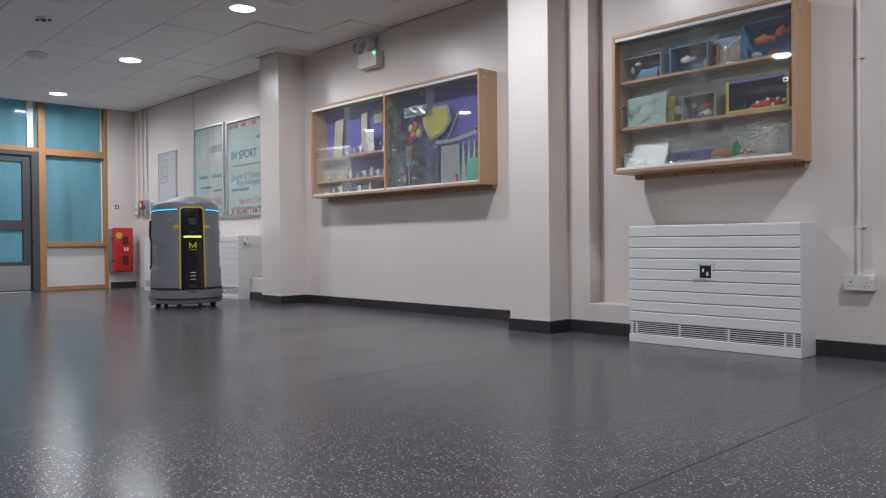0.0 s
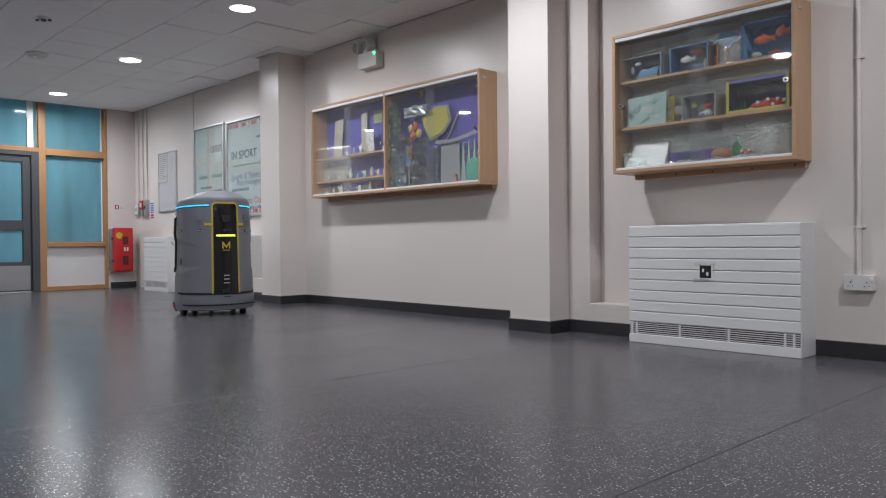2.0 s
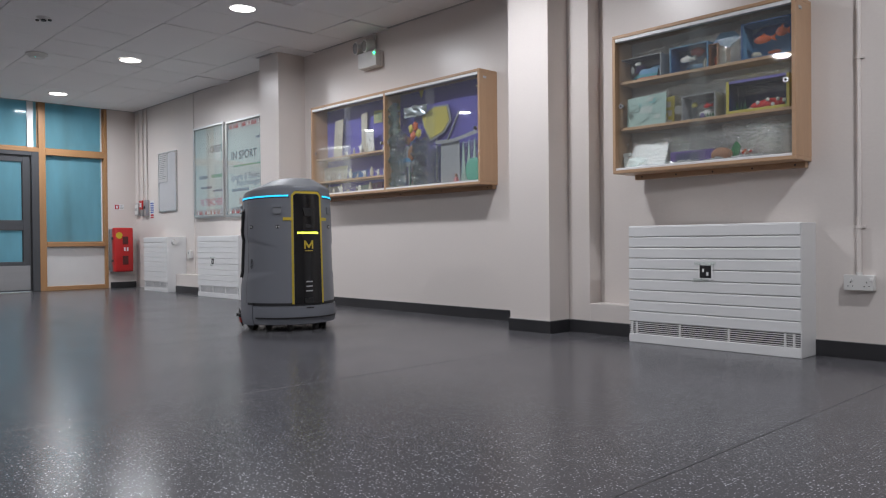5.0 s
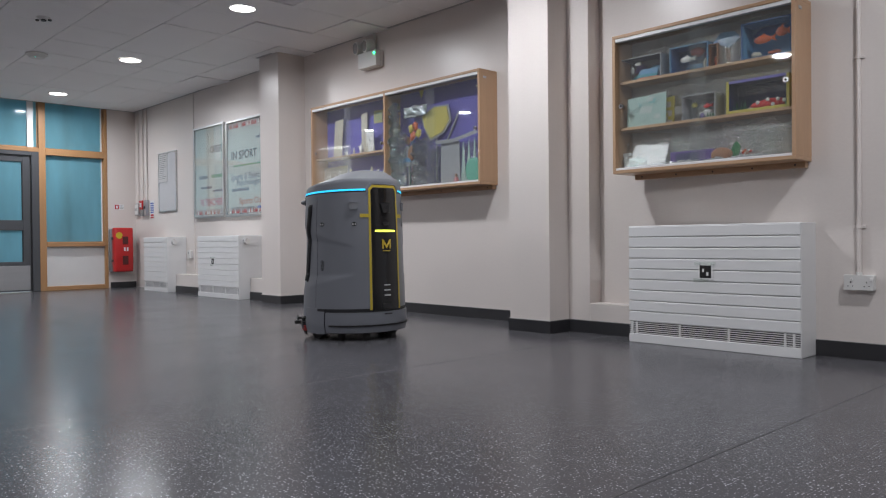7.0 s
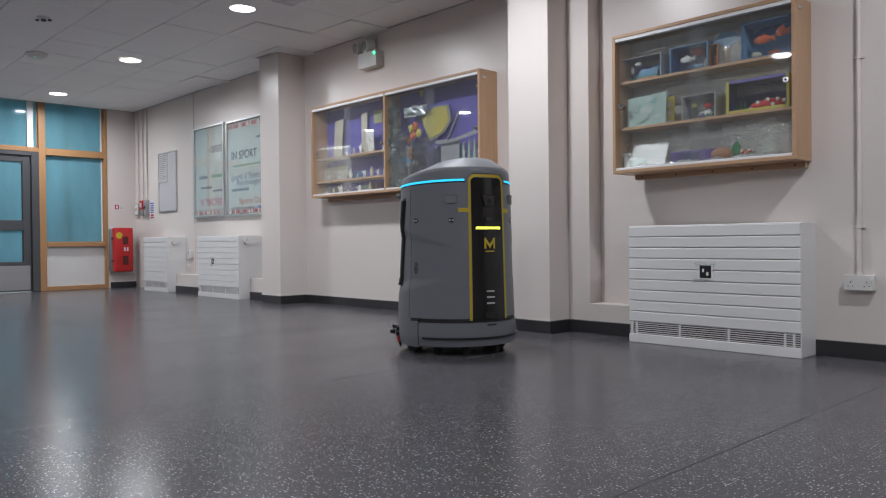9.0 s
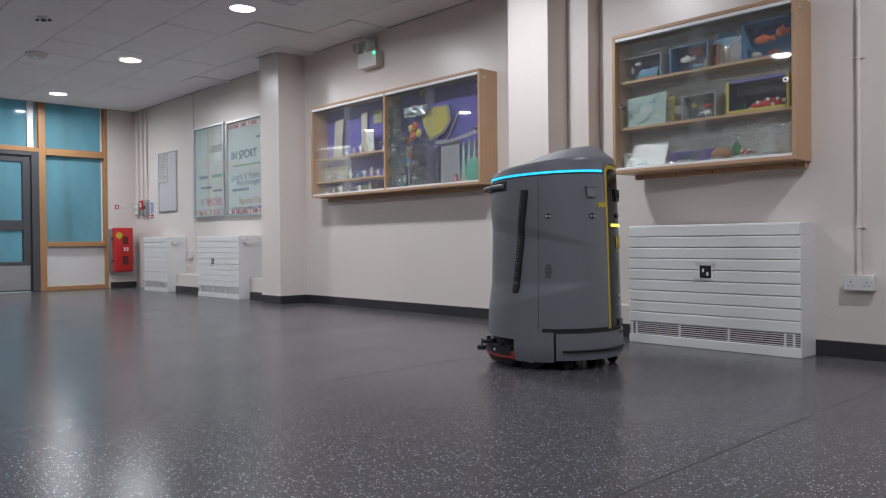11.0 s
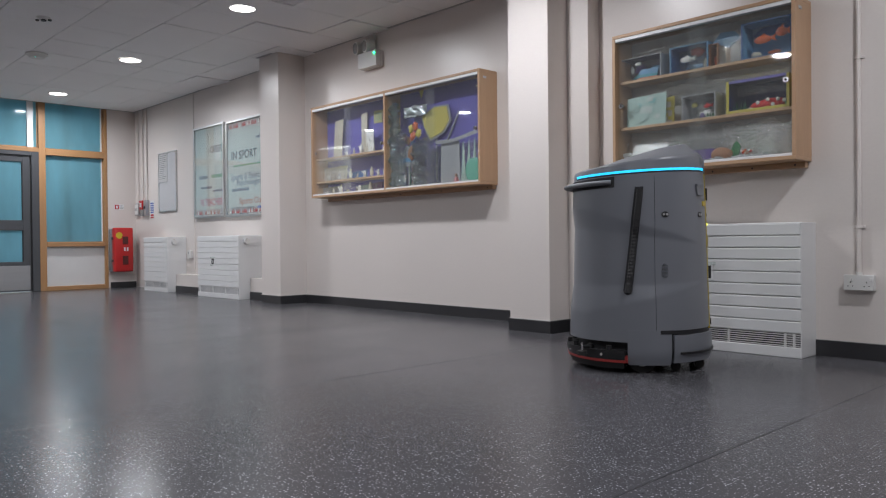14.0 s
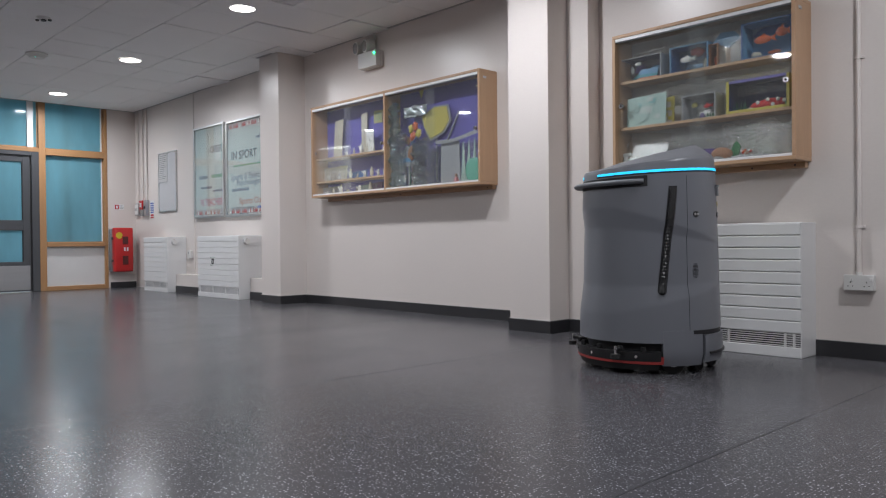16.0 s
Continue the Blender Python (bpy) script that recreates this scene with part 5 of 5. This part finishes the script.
for k in range(26):
    part("bead", ball((-2.165 + random.uniform(-0.045, 0.045), 4.685 + random.uniform(-0.01, 0.01), S0 + 0.012 + random.uniform(0, 0.055)), 0.010, 0.009, 0.010, sub=1), random.choice((C_RED, C_CREAM, C_BROWN, C_WHITE, C_ORANGE)), t, "", "all")
for s, (a, b, z0, z1, d, f) in enumerate(((1338, 1404, S0, S0 + 0.24, 0.06, 6), (1205, 1300, S0 + 0.02, S0 + 0.20, 0.04, 7), (1095, 1200, S0, S0 + 0.24, 0.04, 5), (1095, 1190, S1, S1 + 0.26, 0.03, 8), (1190, 1400, S2 + 0.12, S2 + 0.28, 0.03, 9), (1290, 1404, S0, S0 + 0.28, 0.03, 7), (1180, 1310, S1 + 0.03, S1 + 0.27, 0.02, 8))):
    xs = {1338: -2.114, 1404: -1.886, 1205: -2.672, 1300: -2.291, 1095: -3.143, 1200: -2.682, 1190: -2.745, 1400: -1.938, 1290: -2.334, 1180: -2.787, 1310: -2.259}
    crumple(xs[a], xs[b], (4.690, 4.720, 4.725, 4.790, 4.765, 4.710, 4.790)[s], z0, z1, d, s + 11, BAG, "plastic_wrap", "crinkled clear plastic wrapping", "wrapping", 90, 50, f * 0.8)
t = thing("tissue_heap", (-3.025, 4.700, S0), "pale teal tissue and white clay tower", "craft model")
part("tissue", ball((-3.001, 4.720, S0 + 0.05), 0.09, 0.04, 0.05, rough=0.8, seed=9), C_MINT, t)
part("tower", ball((-3.044, 4.680, S0 + 0.06), 0.016, 0.014, 0.06, rough=0.6, seed=3), C_WHITE, t, "", "all")
part("tower_top", box(-3.067, -3.002, 4.675, 4.690, S0 + 0.10, S0 + 0.125, 0.003), C_WHITE, t)
# added reflector: leans back about 24 degrees so a downlight glares off it
t = thing("glare_sheet", (-2.920, 4.680, S0), "milky sheet added in the case, tilted to catch a lamp's glare", "wrapping")
bm = bmesh.new()
vs = []
for i in range(25):
    for j in range(17):
        u, v = i / 24, j / 16
        w = 0.002 * noise.noise(Vector((u * 4, v * 3, 5)))
        vs.append(bm.verts.new((-3.055 + 0.33 * u, 4.640 + 0.118 * v + w, S0 + 0.002 + 0.272 * v * (1 - 0.12 * u * u))))
for i in range(24):
    for j in range(16):
        a = i * 17 + j
        bm.faces.new((vs[a], vs[a + 17], vs[a + 18], vs[a + 1]))
part("sheet", bm, GLARE_FILM, t, "", "all")
t = thing("bubble_wrap", (-2.396, 4.670, S0), "low heap of grey bubble wrap along the case floor", "wrapping")
bm = bmesh.new()
for k in range(16):
    ball((-2.892 + 0.055 * k, 4.672 + random.uniform(-0.006, 0.006), S0 + 0.012), 0.045, 0.02, 0.018 + random.uniform(0, 0.012), bm=bm, rough=0.7, seed=k)
part("wrap", bm, CLOUDY, t)

sized(1.0)

# the wider case: figurines on two shelves, craft work in the other half
def figurine(x, y, z, h, k):
    ob = thing("clay_figurine", (x, y, z), "small pale clay figurine standing in the case", "figurine", "clay figurines")
    b = part("base", cyl((x, y, z), (x, y, z + 0.012), 0.020 + 0.004 * (k % 3), 14), C_CREAM, ob)
    part("body", ball((x, y, z + h * 0.45), h * 0.20, h * 0.16, h * 0.42, rough=0.55, seed=k), (C_WHITE, C_CREAM, C_GREY)[k % 3], ob, "", "all")
    if k % 2:
        part("knob", ball((x + 0.003, y, z + h * 0.9), h * 0.11, h * 0.11, h * 0.12, rough=0.3, seed=k + 5), (C_WHITE, C_CREAM)[k // 2 % 2], ob, "", "all")
    if k % 3 == 0:
        part("arm", cyl((x - 0.008, y - 0.004, z + h * 0.5), (x - 0.04, y - 0.01, z + h * 0.75), 0.005, 8), C_WHITE, ob)


SA, SB, SC = 1.61, 1.36, CB[4] + 0.024
k = 0
for zz, spots in ((SA, (601, 611, 622, 628, 664, 672, 650, 636)), (SB, (561, 567, 573, 579, 585, 592, 600, 608, 617, 626, 634, 643, 652, 658, 666, 672)), (SC, (562, 570, 578, 589, 598, 612, 624, 640, 655))):
    for px in spots:
        x = -6.96 + (px - 556) * 0.00925
        figurine(x, 4.80 + 0.05 * ((k * 7) % 3) / 2, zz, 0.055 + 0.05 * ((k * 5) % 4) / 3, k)
        k += 1


def standing_card(x0, x1, z0, z1, y, mat, lean, label):
    ob = thing("standing_card", ((x0 + x1) / 2, y, z0), label, "card")
    part("card", prism([(x0, z0), (x1, z0), (x1 + lean, z1), (x0 + lean, z1 - 0.01)], y, y + 0.008), mat, ob)
    part("mark", prism([((x0 + x1) / 2 + lean * 0.5 - 0.012, (z0 + z1) / 2), ((x0 + x1) / 2 + lean * 0.5 + 0.012, (z0 + z1) / 2 - 0.005), ((x0 + x1) / 2 + lean * 0.5, (z0 + z1) / 2 + 0.03)], y - 0.002, y), C_GREY, ob)


standing_card(-6.872, -6.725, SA, 2.021, 4.86, C_CREAM, 0.04, "tall cream card standing on the shelf")
standing_card(-6.378, -6.282, SA, 2.042, 4.87, C_CREAM, 0.0, "tall cream card standing on the shelf")
standing_card(-6.236, -6.115, SA, 1.849, 4.82, C_WHITE, 0.0, "white clay block standing on the shelf")
standing_card(-7.156, -6.747, SC, SC + 0.10, 4.845, C_GREY, 0.0, "grey card picture at the case floor")
standing_card(-7.133, -6.633, SB, SB + 0.16, 4.86, C_CREAM, 0.01, "pale card picture standing on the shelf")
standing_card(-6.405, -6.232, SC, SC + 0.085, 4.84, C_MINT, 0.0, "small mint card at the case floor")
standing_card(-6.204, -6.010, SC, SC + 0.10, 4.845, plain("plum_card", (0.14, 0.06, 0.15)), 0.0, "plum card at the case floor")
standing_card(-6.573, -6.260, SB, SB + 0.085, 4.85, C_BLUE, 0.0, "blue card box on the shelf")
t = thing("pinned_label", (-6.152, 4.905, 1.995), "yellowed printed label pinned to the backing", "label")
part("paper", box(-6.208, -6.069, 4.902, 4.908, 1.919, 2.047), plain("yellowed_paper", (0.36, 0.34, 0.16)), t)
for q in range(3):
    part("print_line", box(-6.189, -6.088, 4.9005, 4.9022, 1.948 + 0.03 * q, 1.948 + 0.03 * q + 0.01), INK_G, t)

# craft half
crumple(-5.866, -5.692, 4.86, SC, 2.160, 0.45, 31, GREENFILM, "foil_garland", "green foil garland hanging in the case", "garland", 24, 70, 4)
crumple(-5.748, -5.561, 4.82, SC, 1.815, 0.30, 32, IRIFILM, "foil_garland", "silver foil garland in the case", "garland", 24, 60, 4)
crumple(-5.443, -5.259, 4.81, SC, 1.724, 0.30, 33, IRIFILM, "foil_garland", "iridescent foil streamer in the case", "garland", 24, 60, 4)
crumple(-5.637, -5.302, 4.85, 1.890, 2.014, 0.16, 34, FOIL, "foil_roll", "crumpled silver foil strip", "foil", 20, 8, 7)
crumple(-5.309, -4.645, 4.88, SC, 1.662, 0.05, 35, BAG, "plastic_wrap", "crinkled clear plastic wrapping", "wrapping", 70, 44, 4.5)
crumple(-5.714, -5.108, 4.90, SC, 1.656, 0.04, 36, BAG, "plastic_wrap", "crinkled clear plastic wrapping", "wrapping", 70, 44, 4.5)
# clear film added for its reflections: each ridge turns a downlight into a streak
t = thing("streak_film", (-6.70, 4.745, SB), "smooth clear film added before the figurines, ridged to catch lamp streaks", "wrapping")
bm = bmesh.new()
vs = []
for i in range(31):
    for j in range(61):
        u, v = i / 30, j / 60
        vs.append(bm.verts.new((-6.98 + 0.56 * u, 4.7455 + 0.0045 * math.sin(v * 19 + 1.2 * u) - 0.002 * math.cos(u * 3.1), SB + 0.002 + 0.36 * v * (1 - 0.06 * u) + 0.012 * u)))
for i in range(30):
    for j in range(60):
        a = i * 61 + j
        bm.faces.new((vs[a], vs[a + 61], vs[a + 62], vs[a + 1]))
part("film", bm, SMOOTHFILM, t, "", "all")
t = thing("paper_shield", (-5.195, 4.86, SC), "yellow card shield edged in grey on a stick", "craft shield")
SH = [(-5.407, 1.884), (-5.247, 1.949), (-5.078, 1.942), (-5.042, 1.813), (-5.127, 1.718), (-5.298, 1.663), (-5.376, 1.784)]
mx, mz = sum(p[0] for p in SH) / 7, sum(p[1] for p in SH) / 7
part("edge", prism([(mx + (x - mx) * 1.13, mz + (z - mz) * 1.13) for x, z in SH], 4.862, 4.870), C_GREY, t)
part("face", prism(SH, 4.855, 4.862), C_YELLOW, t)
part("stick", cyl((-5.124, 4.875, 1.562), (-4.926, 4.875, 1.881), 0.008, 10), C_GREY, t)
part("stand", cyl((-5.242, 4.885, SC), (-5.242, 4.885, 1.797), 0.006, 8), C_GREY, t)
t = thing("paper_house", (-5.547, 4.80, SC), "pale blue card house with a pitched front", "craft house")
part("wall", prism([(-5.716, 1.414), (-5.416, 1.423), (-5.414, 1.530), (-5.569, 1.620), (-5.698, 1.512)], 4.795, 4.81), C_GREY, t)
part("band", prism([(-5.705, 1.457), (-5.413, 1.460), (-5.413, 1.503), (-5.678, 1.499)], 4.790, 4.795), C_SKY, t)
part("disc", ball((-5.482, 4.787, 1.541), 0.06, 0.010, 0.075, rough=0.2, seed=2), C_BROWN, t, "", "all")
for q in range(6):
    xx = -5.699 + 0.052 * q
    part("leg", cyl((xx, 4.80, SC), (xx, 4.80, 1.413 + 0.012 * q * 0.5), 0.007, 8), (C_BROWN, C_GREY)[q % 2], t)
t = thing("flower_craft", (-5.486, 4.82, SC), "yellow and orange paper flowers with green stems", "craft flowers")
FLOWERS = ((-5.527, 1.781, C_YELLOW), (-5.461, 1.795, C_ORANGE), (-5.421, 1.726, C_YELLOW), (-5.503, 1.703, C_ORANGE), (-5.562, 1.665, C_BROWN))
for q, (x, z, m) in enumerate(FLOWERS):
    part("stem", cyl((x + 0.01, 4.825, SC), (x, 4.822, z), 0.004, 8), C_GREEN, t)
    part("petals", ball((x, 4.815, z), 0.035, 0.010, 0.042, rough=0.9, seed=q), m, t, "", "all")
t = thing("tissue_screen", (-5.027, 4.84, SC), "pale card picture with mint tissue in clear wrap", "artwork")
part("card", prism([(-5.143, SC), (-4.882, SC), (-4.899, 1.599), (-5.130, 1.612)], 4.840, 4.848), C_GREY, t)
for q in range(3):
    part("tissue_fold", prism([(-4.864 + 0.07 * q, SC), (-4.793 + 0.07 * q, SC), (-4.832 + 0.075 * q, 1.591 + 0.01 * q)], 4.826 - 0.004 * q, 4.832 - 0.004 * q), C_MINT, t)
part("tissue_disc", ball((-4.678, 4.805, SC + 0.115), 0.105, 0.012, 0.11, rough=0.1, seed=8, sub=3), C_JADE, t, "", "all")
part("wrap_edge", prism([(-5.193, 1.628), (-4.966, 1.625), (-4.666, 1.673), (-4.625, 1.648), (-4.952, 1.593), (-5.178, 1.595)], 4.818, 4.822), C_GREY, t)
t = thing("pink_figure", (-4.886, 4.79, SC), "small pink clay figure at the case floor", "figurine")
part("body", ball((-4.886, 4.79, SC + 0.035), 0.025, 0.02, 0.035, rough=0.5, seed=5), plain("pink_clay", (0.55, 0.18, 0.20)), t, "", "all")
part("head", ball((-4.886, 4.79, SC + 0.08), 0.014, 0.014, 0.016), C_BROWN, t, "", "all")
t = thing("paper_fan", (-5.469, 4.89, SC), "small yellow paper fan on the backing", "craft fan")
part("fan", prism([(-5.505, 2.157), (-5.440, 2.147), (-5.465, 2.075)], 4.898, 4.905), C_YELLOW, t)
part("corner_paper", prism([(-4.745, 2.083), (-4.696, 2.090), (-4.696, 2.050)], 4.898, 4.905), PAPER, t)


# ---- what moves ----
def motions():
    track = [(0.0, -8.099, 3.728, -13.7), (0.5, -7.844, 3.697, -16.8), (1.0, -7.583, 3.649, -15.6), (1.5, -7.339, 3.605, -12.1), (2.0, -7.122, 3.571, -8.5),
             (2.5, -6.864, 3.548, -8.2), (3.0, -6.579, 3.516, -9.5), (3.5, -6.261, 3.436, -6.8), (4.0, -5.943, 3.362, -5.3), (6.5, -4.817, 3.415, -5.6),
             (7.0, -4.580, 3.418, 1.4), (7.5, -4.333, 3.426, 6.0), (8.0, -4.054, 3.450, 5.4), (8.5, -3.784, 3.458, 0.5), (9.0, -3.527, 3.447, -10.3),
             (11.5, -2.651, 3.474, 30.5), (12.0, -2.608, 3.502, 37.7), (12.5, -2.535, 3.548, 40.7), (13.0, -2.448, 3.624, 40.8), (13.5, -2.382, 3.683, 36.9),
             (14.0, -2.341, 3.712, 40.9), (14.5, -2.307, 3.728, 46.2), (15.0, -2.314, 3.731, 48.3), (15.5, -2.318, 3.723, 50.3), (16.0, -2.286, 3.729, 59.1)]
    walk(robot, [(t, pose(x, y, 0, 0, 0, a)) for t, x, y, a in track])


motions()
